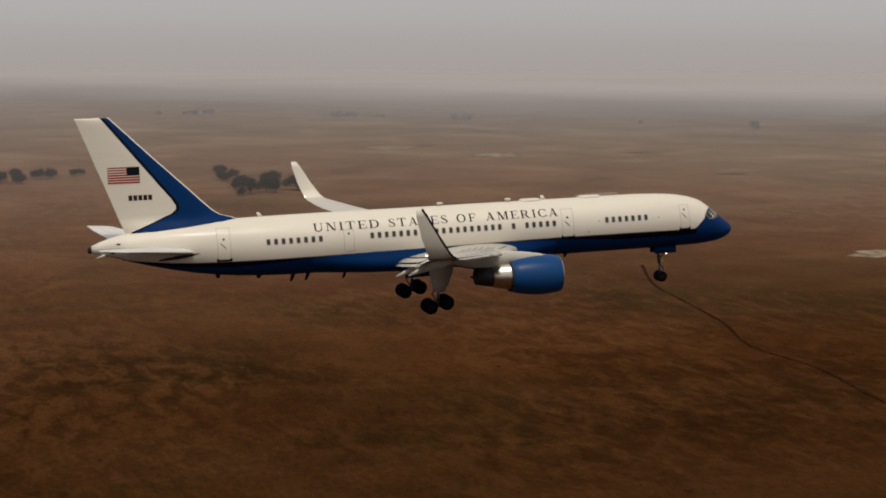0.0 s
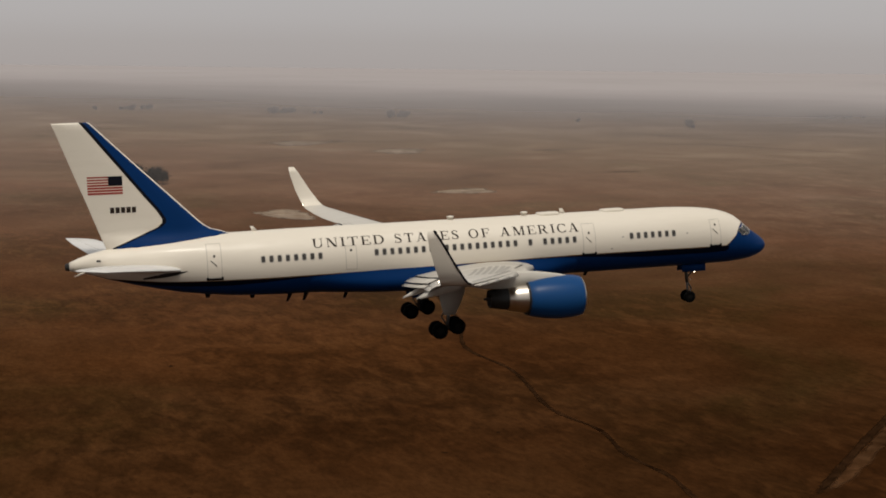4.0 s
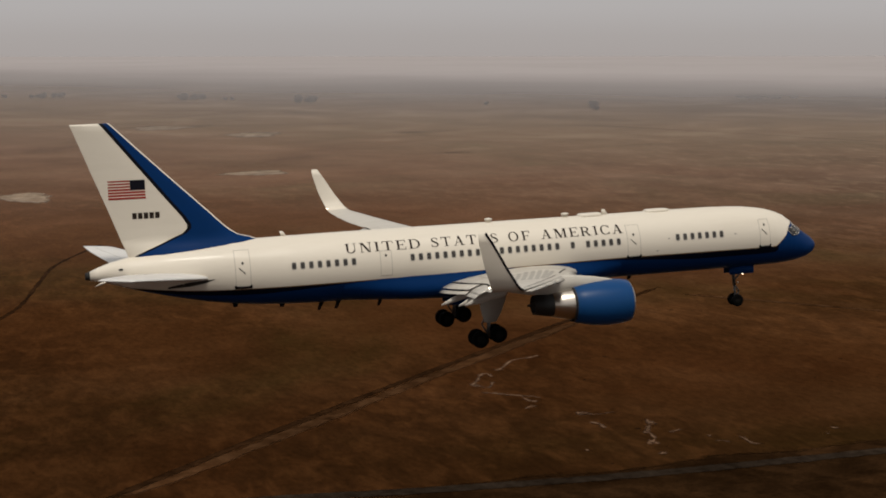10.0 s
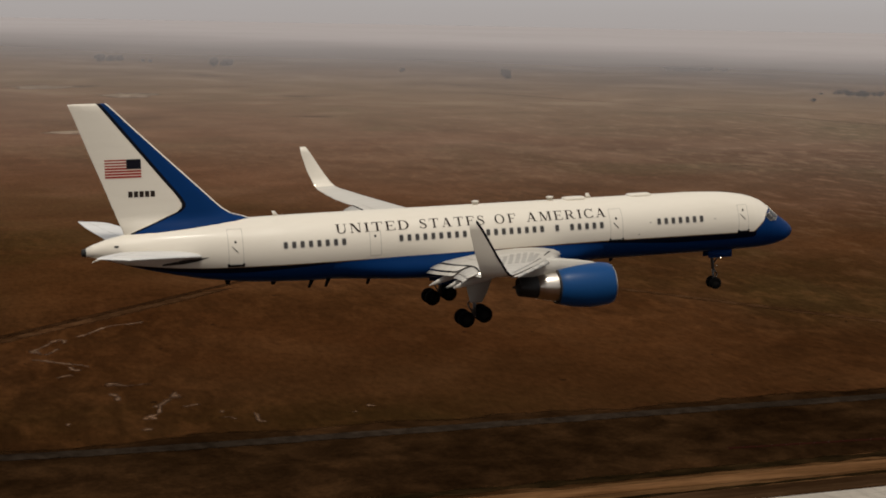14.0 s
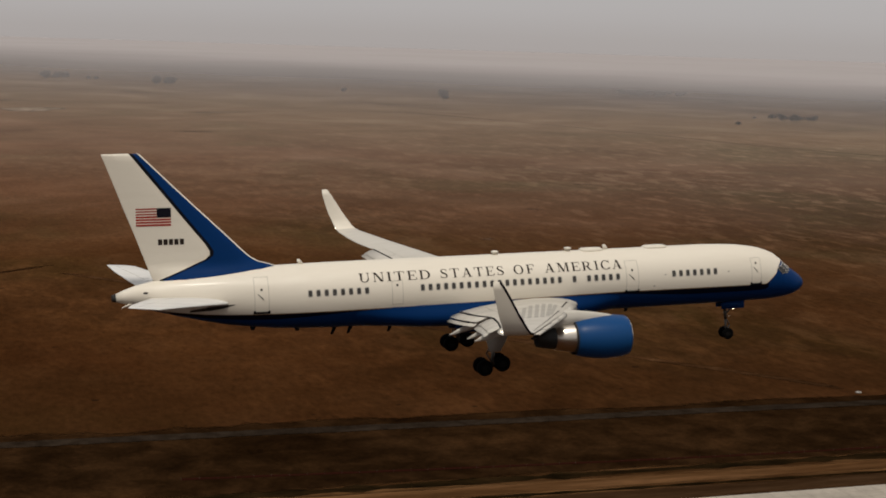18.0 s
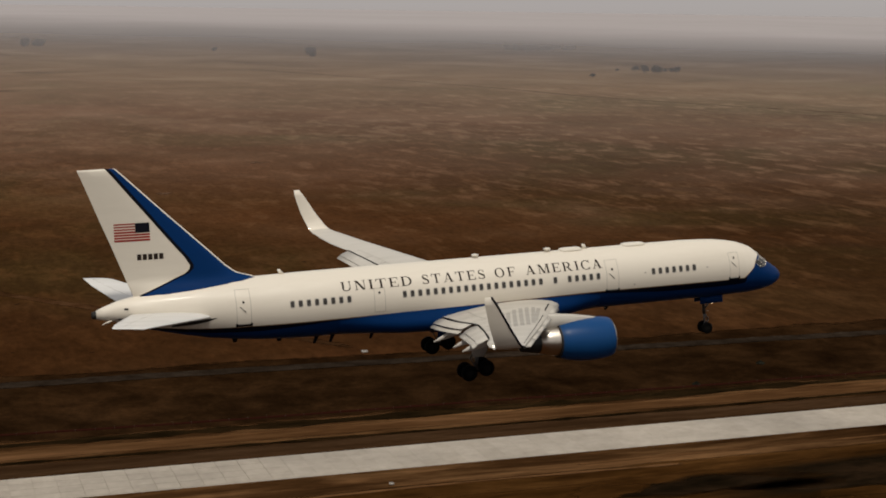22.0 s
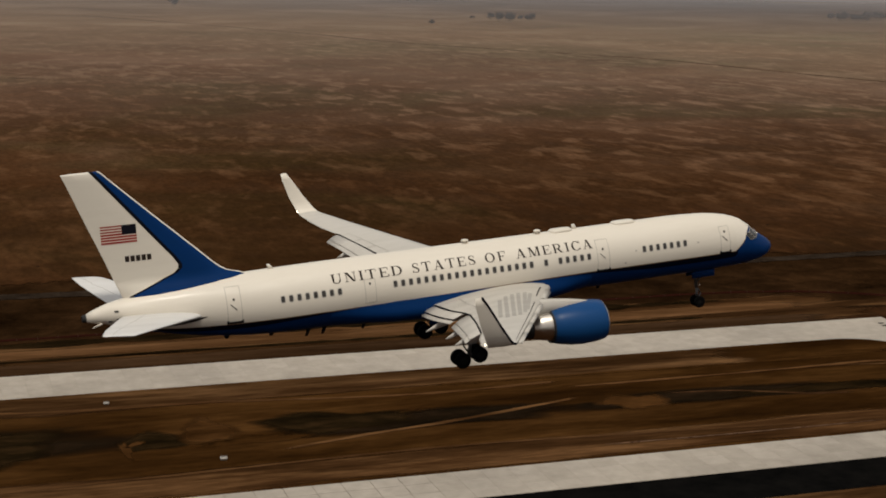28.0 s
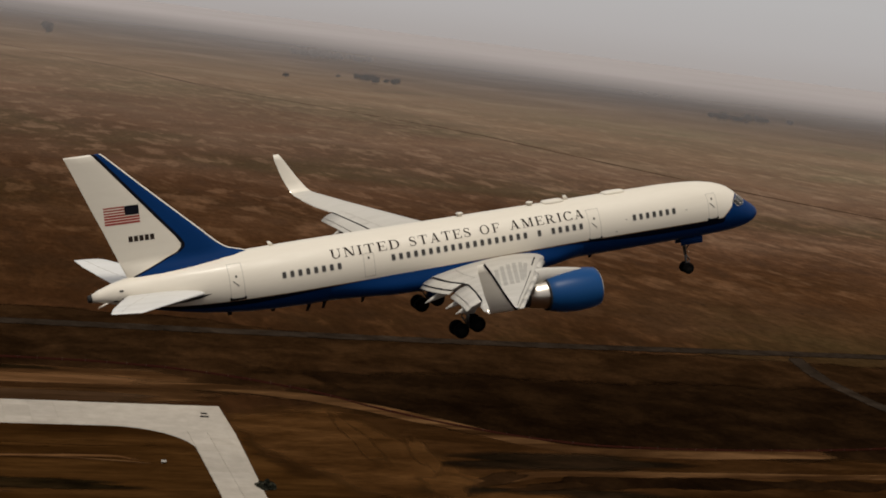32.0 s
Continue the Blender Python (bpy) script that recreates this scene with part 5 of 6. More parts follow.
def tail():
    # height, leading edge, trailing edge, rim between blue and white
    rows = [(1.15, -36.2, -44.38, -44.36), (1.47, -36.4, -44.5, -44.05), (1.9, -36.75, -44.66, -43.0), (2.1, -37.25, -44.74, -42.5), (2.33, -38.03, -44.82, -41.97), (2.6, -38.45, -44.92, -41.32), (2.86, -38.75, -45.0, -41.04), (3.1, -39.0, -45.1, -41.02),
            (3.6, -39.49, -45.27, -41.32), (4.6, -40.5, -45.63, -42.12), (6.0, -41.92, -46.16, -43.2), (7.5, -43.42, -46.7, -44.37), (8.7, -44.6, -47.14, -45.3), (9.1, -45.0, -47.3, -45.62), (9.2, -45.14, -47.33, -45.72)]

    def half(x, le, te, z):
        s = max(0.0, min(1.0, (le - x) / (le - te)))
        ch = min(le - te, 6.5)
        t = 5 * (0.2969 * math.sqrt(s) - 0.126 * s - 0.3516 * s * s + 0.2843 * s ** 3 - 0.1036 * s ** 4)
        fillet = 0.26 * max(0.0, 2.25 - z) / 0.4 * math.sqrt(max(0.0, math.sin(math.pi * s)))
        return 0.105 * ch * t * (0.55 if z > 9.15 else 1.0) + 0.004 + min(fillet, 0.6)

    bm, br = bmesh.new(), bmesh.new()
    grid, grid_r = [], []
    for z, le, te, rim in rows:
        hinge = te + (le - te) * 0.30 if z > 2.4 else te + 0.04 * (z - 1.0) * 1.4
        hinge = min(hinge, rim - 0.15) if z > 1.6 else te + 0.01
        blue = [le, le - 0.10] + [le - 0.10 + (rim + 0.24 - le + 0.10) * i / 6 for i in range(1, 7)]
        xs = blue + [rim] + [rim + (hinge - rim) * i / 4 for i in range(1, 5)]
        grid.append([(x, z, half(x, le, te, z)) for x in xs])
        grid_r.append([(x, z, half(x, le, te, z)) for x in [hinge + (te - hinge) * i / 3 for i in range(4)]])
    cols = [3] + [1] * 6 + [2] + [0] * 4
    for g, b, cm in ((grid, bm, cols), (grid_r, br, [0] * 3)):
        for side in (-1, 1):
            vv = [[b.verts.new((x, side * h, z)) for x, z, h in row] for row in g]
            for p, q in zip(vv, vv[1:]):
                for i in range(len(p) - 1):
                    f = b.faces.new((p[i], p[i + 1], q[i + 1], q[i]))
                    f.material_index = cm[i]
        top = g[-1]
        for i in range(len(top) - 1):
            f = b.faces.new([b.verts.new(c) for c in ((top[i][0], -top[i][2], top[i][1]), (top[i][0], top[i][2], top[i][1]), (top[i + 1][0], top[i + 1][2], top[i + 1][1]), (top[i + 1][0], -top[i + 1][2], top[i + 1][1]))])
            f.material_index = cm[i]
        bmesh.ops.remove_doubles(b, verts=b.verts, dist=0.002)
        bmesh.ops.recalc_face_normals(b, faces=b.faces)
    fin = part("fin", bm, [WHITE, BLUE, NAVY_LINE, WHITE], airliner, "white tail fin with a blue leading band")
    part("rudder", br, WHITE, fin)

    def fin_face(x, z, off, side=-1):
        le, te, _ = lerp_rows(rows, z)
        return Vector((x, side * (half(x, le, te, z) + off), z))

    def fin_patch(x0, x1, z0, z1, off, nx=4, nz=2):
        b = bmesh.new()
        g = [[b.verts.new(fin_face(x0 + (x1 - x0) * i / nx, z0 + (z1 - z0) * j / nz, off)) for i in range(nx + 1)] for j in range(nz + 1)]
        for p, q in zip(g, g[1:]):
            for i in range(nx):
                b.faces.new((p[i], p[i + 1], q[i + 1], q[i]))
        return b

    x0, x1, z0, z1 = -45.40, -43.30, 4.79, 5.87
    flag = part("flag", fin_patch(x0, x1, z0, z1, 0.010), WHITE, fin, "painted flag of red and white stripes")
    sh = (z1 - z0) / 13
    for i in range(0, 13, 2):
        part("stripe", fin_patch(x0, x1 if i < 7 else -44.15, z0 + sh * i, z0 + sh * (i + 1), 0.018, 4, 1) if i >= 7 else fin_patch(x0, x1, z0 + sh * (i - 0.14), z0 + sh * (i + 1.14), 0.018, 4, 1), FLAG_RED, flag)
    part("canton", fin_patch(-44.15, x1, z0 + sh * 6, z1, 0.022), FLAG_NAVY, flag, "dark blue corner of the flag")
    for i in range(5):
        a = -44.12 + 0.325 * i
        part("marking_bar", fin_patch(a, a + 0.255, 3.59, 3.95, 0.012, 2, 2), INK, fin)

    for side in (-1, 1):
        bm = bmesh.new()
        st = [(0.5, -39.25, 5.4, -0.20, 0.10), (1.4, -40.0, 4.95, -0.03, 0.10), (3.5, -41.68, 3.95, 0.35, 0.095), (5.8, -43.5, 2.85, 0.76, 0.09), (7.3, -44.66, 2.0, 1.02, 0.085), (7.6, -44.93, 1.74, 1.06, 0.05)]
        loft(bm, [section(x, c, side * y, z, t, Vector((0, 0, 1)), 0.0, radians(-6.5)) for y, x, c, z, t in st])
        s = part("tailplane", bm, STAB_GREY, airliner, "pale grey horizontal tailplane")
        bm = bmesh.new()
        for (ya, xa, ca, za, ta), (yb, xb, cb, zb, tb) in zip(st[1:], st[2:-1]):
            pa, pb = Vector((xa - 0.70 * ca, side * ya, za + (0.079 + 0.3 * ta) * ca)), Vector((xb - 0.70 * cb, side * yb, zb + (0.079 + 0.3 * tb) * cb))
            rod(bm, pa, pb, 0.010, seg=5)
        part("elevator_seam", bm, SEAM, s)
    for side in (-1, 1):
        bm = bmesh.new()
        low, high = [(-39.75, -0.10), (-40.4, -0.30), (-41.2, -0.43), (-42.4, -0.52)], [(-39.70, -0.06), (-40.4, -0.10), (-41.2, -0.16), (-42.4, -0.40)]
        rows_s = [[bm.verts.new(skin(x, z, side, 0.012)) for x, z in line] for line in (low, high)]
        for i in range(3):
            bm.faces.new((rows_s[0][i], rows_s[0][i + 1], rows_s[1][i + 1], rows_s[1][i]))
        bmesh.ops.recalc_face_normals(bm, faces=bm.faces)
        part("trim_slot", bm, SOOT, fuselage, "dark slot under the tailplane root")
        for x, z in ((-45.0, 0.72), (-44.9, 0.22), (-45.4, 0.12)):
            bm = bmesh.new()
            skin_patch(bm, x - 0.14, x + 0.14, z, z + 0.10, 0.012, side, 2, 2, 0.04)
            part("vent", bm, SOOT, fuselage, "small dark vent on the tail cone")
    bm = bmesh.new()
    lathe(bm, [(-46.74, 0.255, 0.0), (-46.97, 0.215, -0.01), (-47.0, 0.17, -0.01), (-46.85, 0.14, -0.01)], 0, 0.43, 20)
    part("exhaust", bm, SOOT, airliner, "sooty round exhaust at the tail cone")
    bm = bmesh.new()
    loft(bm, [section(-45.85, 0.66, y, 0.08, 0.2, Vector((0, 0, 1)), 0, radians(19), 6) for y in (-0.42, -0.30)])
    part("tail_vent", bm, WHITE, airliner)


def engine(side):
    y, zc = side * 6.5, -2.44
    bm = bmesh.new()
    lathe(bm, [(-16.7, 1.0, 0.02), (-16.25, 1.02, 0.0), (-16.04, 1.08, 0.0), (-15.98, 1.15, 0.0), (-16.07, 1.23, 0.0), (-16.35, 1.29, 0.0), (-16.8, 1.34, 0.0), (-17.5, 1.355, -0.01), (-18.3, 1.30, 0.0), (-18.95, 1.20, 0.02), (-19.55, 1.06, 0.05),
               (-19.58, 1.03, 0.05), (-18.9, 1.0, 0.05)], y, zc, 48)
    nac = part("engine", bm, LIT_ENGINE_BLUE, airliner, "glossy blue engine nacelle")
    bm = bmesh.new()
    lathe(bm, [(-16.1, 1.06, 0.0), (-16.02, 1.09, 0.0), (-15.965, 1.15, 0.0), (-16.0, 1.20, 0.0), (-16.05, 1.228, 0.0)], y, zc, 48)
    part("inlet_lip", bm, BARE, nac, "bright metal intake lip")
    bm = bmesh.new()
    lathe(bm, [(-19.50, 1.072, 0.05), (-19.60, 1.058, 0.05), (-19.62, 1.02, 0.05), (-19.50, 0.985, 0.05), (-19.0, 0.985, 0.05)], y, zc, 48)
    part("duct_rim", bm, SOOT, nac, "dark rim of the fan duct")
    bm = bmesh.new()
    lathe(bm, [(-16.65, 1.0, 0.0), (-16.65, 0.35, 0.0), (-16.4, 0.2, 0.0), (-16.25, 0.01, 0.0)], y, zc, 32)
    part("fan", bm, SOOT, nac, "dark fan face")
    bm = bmesh.new()
    lathe(bm, [(-19.0, 0.98, 0.06), (-19.55, 0.95, 0.08), (-20.2, 0.86, 0.11), (-20.8, 0.76, 0.14), (-20.82, 0.72, 0.14)], y, zc, 40)
    part("core_cowl", bm, BARE, nac, "polished silver core cowl")
    bm = bmesh.new()
    lathe(bm, [(-20.6, 0.74, 0.13), (-21.2, 0.68, 0.15), (-21.95, 0.56, 0.17), (-21.97, 0.5, 0.17), (-21.4, 0.45, 0.17), (-21.4, 0.28, 0.17), (-22.3, 0.05, 0.17)], y, zc, 32)
    part("nozzle", bm, SOOT, nac, "burnt dark exhaust nozzle")
    bm = bmesh.new()
    rings = []
    for x, w, zt, zb in ((-16.9, 0.02, -1.10, -1.16), (-17.3, 0.14, -1.0, -1.3), (-18.2, 0.24, -0.84, -1.5), (-19.4, 0.28, -0.68, -1.65), (-20.6, 0.28, -0.60, -1.7), (-22.2, 0.24, -0.85, -1.6), (-24.0, 0.06, -1.0, -1.25)):
        rings.append([(x, y - w, zb), (x, y + w, zb), (x, y + w, zt - 0.08), (x, y + w * 0.5, zt), (x, y - w * 0.5, zt), (x, y - w, zt - 0.08)])
    loft(bm, rings)
    part("pylon", bm, GREY, nac, "pale engine pylon")


def wheel(parent, c, r, w):
    bm = bmesh.new()
    prof = [(-0.5, 0.52), (-0.5, 0.80), (-0.42, 0.93), (-0.25, 1.0), (0.25, 1.0), (0.42, 0.93), (0.5, 0.80), (0.5, 0.52)]
    rings = [[(c[0] + r * k * math.cos(2 * math.pi * i / 28), c[1] + w * a, c[2] + r * k * math.sin(2 * math.pi * i / 28)) for i in range(28)] for a, k in prof]
    loft(bm, rings, cap=False)
    t = part("wheel", bm, RUBBER, parent, "black rubber tyre")
    bm = bmesh.new()
    rings = [[(c[0] + r * k * math.cos(2 * math.pi * i / 20), c[1] + w * a, c[2] + r * k * math.sin(2 * math.pi * i / 20)) for i in range(20)] for a, k in ((-0.4, 0.12), (-0.32, 0.3), (-0.42, 0.54), (0.42, 0.54), (0.32, 0.3), (0.4, 0.12))]
    loft(bm, rings)
    part("rim", bm, RIM_METAL, t, "dark metal wheel rim")


def main_gear(side):
    y = side * 3.66
    bm = bmesh.new()
    rod(bm, (-23.45, y, -1.2), (-23.75, y, -3.2), 0.17, 0.16, 16)
    rod(bm, (-23.75, y, -3.2), (-23.88, y, -4.38), 0.11, 0.11, 14)
    leg = part("main_gear", bm, STEEL, airliner, "long main landing gear leg with four wheels")
    bm = bmesh.new()
    rod(bm, (-23.28, y, -4.30), (-24.53, y, -4.54), 0.1, 0.1, 10)
    for x, z in ((-23.33, -4.31), (-24.48, -4.53)):
        rod(bm, (x, y - 0.42, z), (x, y + 0.42, z), 0.075, seg=10)
    part("bogie", bm, STEEL, leg)
    bm = bmesh.new()
    rod(bm, (-23.55, y, -2.2), (-23.1, y - side * 1.5, -1.5), 0.07, seg=8)
    rod(bm, (-23.7, y, -2.9), (-22.4, y, -1.6), 0.06, seg=8)
    part("brace", bm, STEEL, leg)
    bm = bmesh.new()
    rod(bm, (-23.95, y, -3.15), (-24.25, y, -3.7), 0.05, seg=6)
    rod(bm, (-24.25, y, -3.7), (-23.95, y, -4.2), 0.05, seg=6)
    part("torque_link", bm, STEEL, leg)
    for x, z in ((-23.33, -4.31), (-24.48, -4.53)):
        for d in (-0.43, 0.43):
            wheel(leg, (x, y + d, z), 0.51, 0.37)
    bm = bmesh.new()
    o = y + side * 0.30
    rings = []
    for z, xa, xb, k in ((-1.35, -22.75, -24.6, 0.25), (-2.2, -22.85, -24.5, 0.1), (-2.9, -23.1, -24.35, 0.03), (-3.55, -23.45, -24.15, 0.0)):
        rings.append([(xa, o + side * k, z), (xb, o + side * k, z), (xb, o + side * (k + 0.05), z), (xa, o + side * (k + 0.05), z)])
    loft(bm, rings)
    part("gear_door", bm, STRIPE, leg, "grey gear leg door")
    bm = bmesh.new()
    box(bm, -25.4, -22.6, side * 0.75 - 0.03, side * 0.75 + 0.03, -2.9, -2.15, 0.02)
    part("belly_door", bm, BLUE, leg)


def nose_gear():
    bm = bmesh.new()
    rod(bm, (-5.95, 0, -1.8), (-5.8, 0, -3.3), 0.12, 0.11, 14)
    rod(bm, (-5.8, 0, -3.3), (-5.74, 0, -4.27), 0.075, 0.075, 12)
    leg = part("nose_gear", bm, STEEL, airliner, "slim nose landing gear leg with two wheels")
    bm = bmesh.new()
    rod(bm, (-5.74, -0.3, -4.27), (-5.74, 0.3, -4.27), 0.06, seg=10)
    part("axle", bm, STEEL, leg)
    bm = bmesh.new()
    rod(bm, (-5.82, 0, -3.0), (-4.95, 0, -2.05), 0.055, seg=8)
    rod(bm, (-5.72, 0, -3.35), (-5.48, 0, -3.75), 0.045, seg=6)
    rod(bm, (-5.48, 0, -3.75), (-5.70, 0, -4.1), 0.045, seg=6)
    part("brace", bm, STEEL, leg)
    for d in (-0.29, 0.29):
        wheel(leg, (-5.74, d, -4.27), 0.40, 0.26)
    for d in (-0.42, 0.42):
        bm = bmesh.new()
        box(bm, -6.35, -4.62, d - 0.02, d + 0.02, -2.52, -2.0, 0.015)
        part("gear_door", bm, BLUE, leg, "blue nose gear door hanging open")
    for dz, d, r in ((-2.56, -0.16, 0.042), (-2.56, 0.16, 0.042), (-3.12, -0.13, 0.05)):
        bm = bmesh.new()
        bmesh.ops.create_uvsphere(bm, u_segments=14, v_segments=8, radius=r, matrix=Matrix.Translation((-5.62 if dz < -3 else -5.3, d, dz)))
        part("landing_lamp", bm, LAMP if dz > -3 and d < 0 else BARE, leg, "lit landing lamp on the leg" if d < 0 else "")


def fairing():
    """The swelling under the cabin that carries the wings."""
    bulge = [(1.765, -0.70), (1.80, -0.9), (1.90, -1.15), (1.98, -1.4), (2.0, -1.65), (1.9, -1.92), (1.62, -2.16), (1.1, -2.34), (0.5, -2.41), (0.0, -2.42)]
    bm = bmesh.new()
    rings = []
    for x, k in ((-14.2, 0.0), (-15.2, 0.25), (-16.4, 0.6), (-17.8, 0.9), (-19.5, 1.0), (-23, 1.0), (-26, 1.0), (-28, 0.85), (-29.8, 0.5), (-31.2, 0.2), (-32.4, 0.0)):
        zc, h, hw = hull_at(x)
        half = []
        for yb, zb in bulge:
            a = math.atan2(yb / hw, (zb - zc) / h)
            p0, p1 = Vector(((hw - 0.02) * math.sin(a), zc + (h - 0.02) * math.cos(a))), Vector((yb, zb))
            half.append(p0 + (p1 - p0) * k)
        rings.append([(x, -q.x, q.y) for q in half] + [(x, q.x, q.y) for q in half[-2::-1]])
    loft(bm, rings, closed=False, cap=False)
    part("wing_fairing", bm, BLUE, airliner, "blue belly fairing between the wings")


def antennas():
    def blade(x, z, h, ch, lean, mat, up=1, name="antenna"):
        bm = bmesh.new()
        loft(bm, [section(x - lean * k, ch * (1 - 0.45 * k), 0, z + up * h * k, 0.16, Vector((0, 1, 0)), 0, 0, 6) for k in (0, 0.5, 1)])
        part(name, bm, mat, airliner)
    for x, h, c, ln in ((-35.1, 0.34, 0.35, 0.28), (-14.55, 0.36, 0.4, 0.22)):
        blade(x, hull_at(x)[0] + hull_at(x)[1] - 0.04, h, c, ln, WHITE)
    for x, h, c, ln in ((-12.95, 0.3, 0.35, 0.2), (-29.3, 0.6, 0.32, 0.3), (-31.95, 0.55, 0.32, 0.3), (-33.0, 0.55, 0.32, 0.3), (-35.4, 0.25, 0.4, 0.1), (-38.2, 0.28, 0.4, 0.1)):
        blade(x, hull_at(x)[0] - hull_at(x)[1] + 0.05, h, c, ln, NAVY_LINE, -1)
    for x in (-22.5, -17.45):
        bm = bmesh.new()
        lathe_up(bm, x, 0, 1.93, [(0.20, 0.0), (0.17, 0.16), (0.24, 0.17), (0.24, 0.24), (0.12, 0.28), (0.01, 0.29)])
        part("dome", bm, WHITE, airliner, "small white dome on the roof")
    for x0, x1, h in ((-16.6, -15.0, 0.13), (-12.1, -10.4, 0.11)):
        bm = bmesh.new()
        ring = [(0.0, 0.0), (0.0, 0.7), (0.12, 0.95), (0.25, 1.0)]
        rings = []
        for k, hz in ((1.0, -0.10), (0.97, h * 0.6), (0.86, h), (0.5, h + 0.02)):
            rings.append([((x0 + x1) / 2 + (x1 - x0) / 2 * k * math.copysign(abs(math.cos(a)) ** 0.5, math.cos(a)), 0.42 * k * math.copysign(abs(math.sin(a)) ** 0.5, math.sin(a)), 1.94 + hz) for a in [2 * math.pi * i / 24 for i in range(24)]])
        loft(bm, rings)
        part("radome", bm, WHITE, airliner, "flat white aerial cover on the roof")
    for x, z in ((-6.6, 0.30), (-12.0, -0.40), (-11.2, 0.32)):
        bm = bmesh.new()
        skin_patch(bm, x - 0.07, x + 0.07, z, z + 0.08, 0.01)
        part("vent", bm, SEAM, fuselage)


def lathe_up(bm, x, y, z, prof, seg=20):
    loft(bm, [[(x + r * math.cos(2 * math.pi * i / seg), y + r * math.sin(2 * math.pi * i / seg), z + h) for i in range(seg)] for r, h in prof])


cabin_windows()
doors()
windshield()
lettering()
for s in (-1, 1):
    wing(s)
    engine(s)
    main_gear(s)
tail()
nose_gear()
fairing()
antennas()

# ---- trees of the plain ----


def tree_model(name, height, spread, seed, clumps):
    """A gum tree: a tapered trunk with limbs and an uneven crown of small leaf tufts."""
    rnd = random.Random(seed)
    root = new(name)
    bm = bmesh.new()
    rod(bm, (0, 0, 0), (0.03 * height, 0, 0.5 * height), 0.024 * height, 0.013 * height, 8)
    tips = []
    for i in range(7):
        a = 2 * math.pi * i / 7 + rnd.uniform(-0.4, 0.4)
        z = height * rnd.uniform(0.28, 0.5)
        tip = Vector((math.cos(a) * spread * rnd.uniform(0.45, 0.8), math.sin(a) * spread * rnd.uniform(0.45, 0.8), height * rnd.uniform(0.5, 0.86)))
        rod(bm, (0.02 * height, 0, z), tip, 0.009 * height, 0.003 * height, 5)
        tips.append(tip)
    part("trunk", bm, BARK, root)
    tips += [Vector((0, 0, height * 0.82)), Vector((spread * 0.2, 0, height * 0.66)), Vector((-spread * 0.3, spread * 0.2, height * 0.45))]
    vs, fs = [], []
    for i in range(clumps):
        c = rnd.choice(tips) + Vector((rnd.gauss(0, 0.24) * spread, rnd.gauss(0, 0.24) * spread, rnd.gauss(0, 0.11) * height))
        c.z = max(0.14 * height, min(height, c.z))
        for j in range(3):
            r = rnd.uniform(0.022, 0.05) * height
            q = Euler((rnd.uniform(0, 6), rnd.uniform(0, 6), rnd.uniform(0, 6))).to_matrix()
            o = c + Vector((rnd.gauss(0, r), rnd.gauss(0, r), rnd.gauss(0, r)))
            k = len(vs)
            vs += [tuple(o + q @ Vector(p) * r) for p in ((-1, -0.6, 0), (1, -0.5, 0.15), (0.7, 0.7, -0.1), (-0.6, 0.8, 0.2))]
            fs.append((k, k + 1, k + 2, k + 3))
    me = bpy.data.meshes.new("crown")
    me.from_pydata(vs, [], fs)
    me.materials.append(LEAF)
    crown = new("crown", me)
    crown.parent = root
    return root


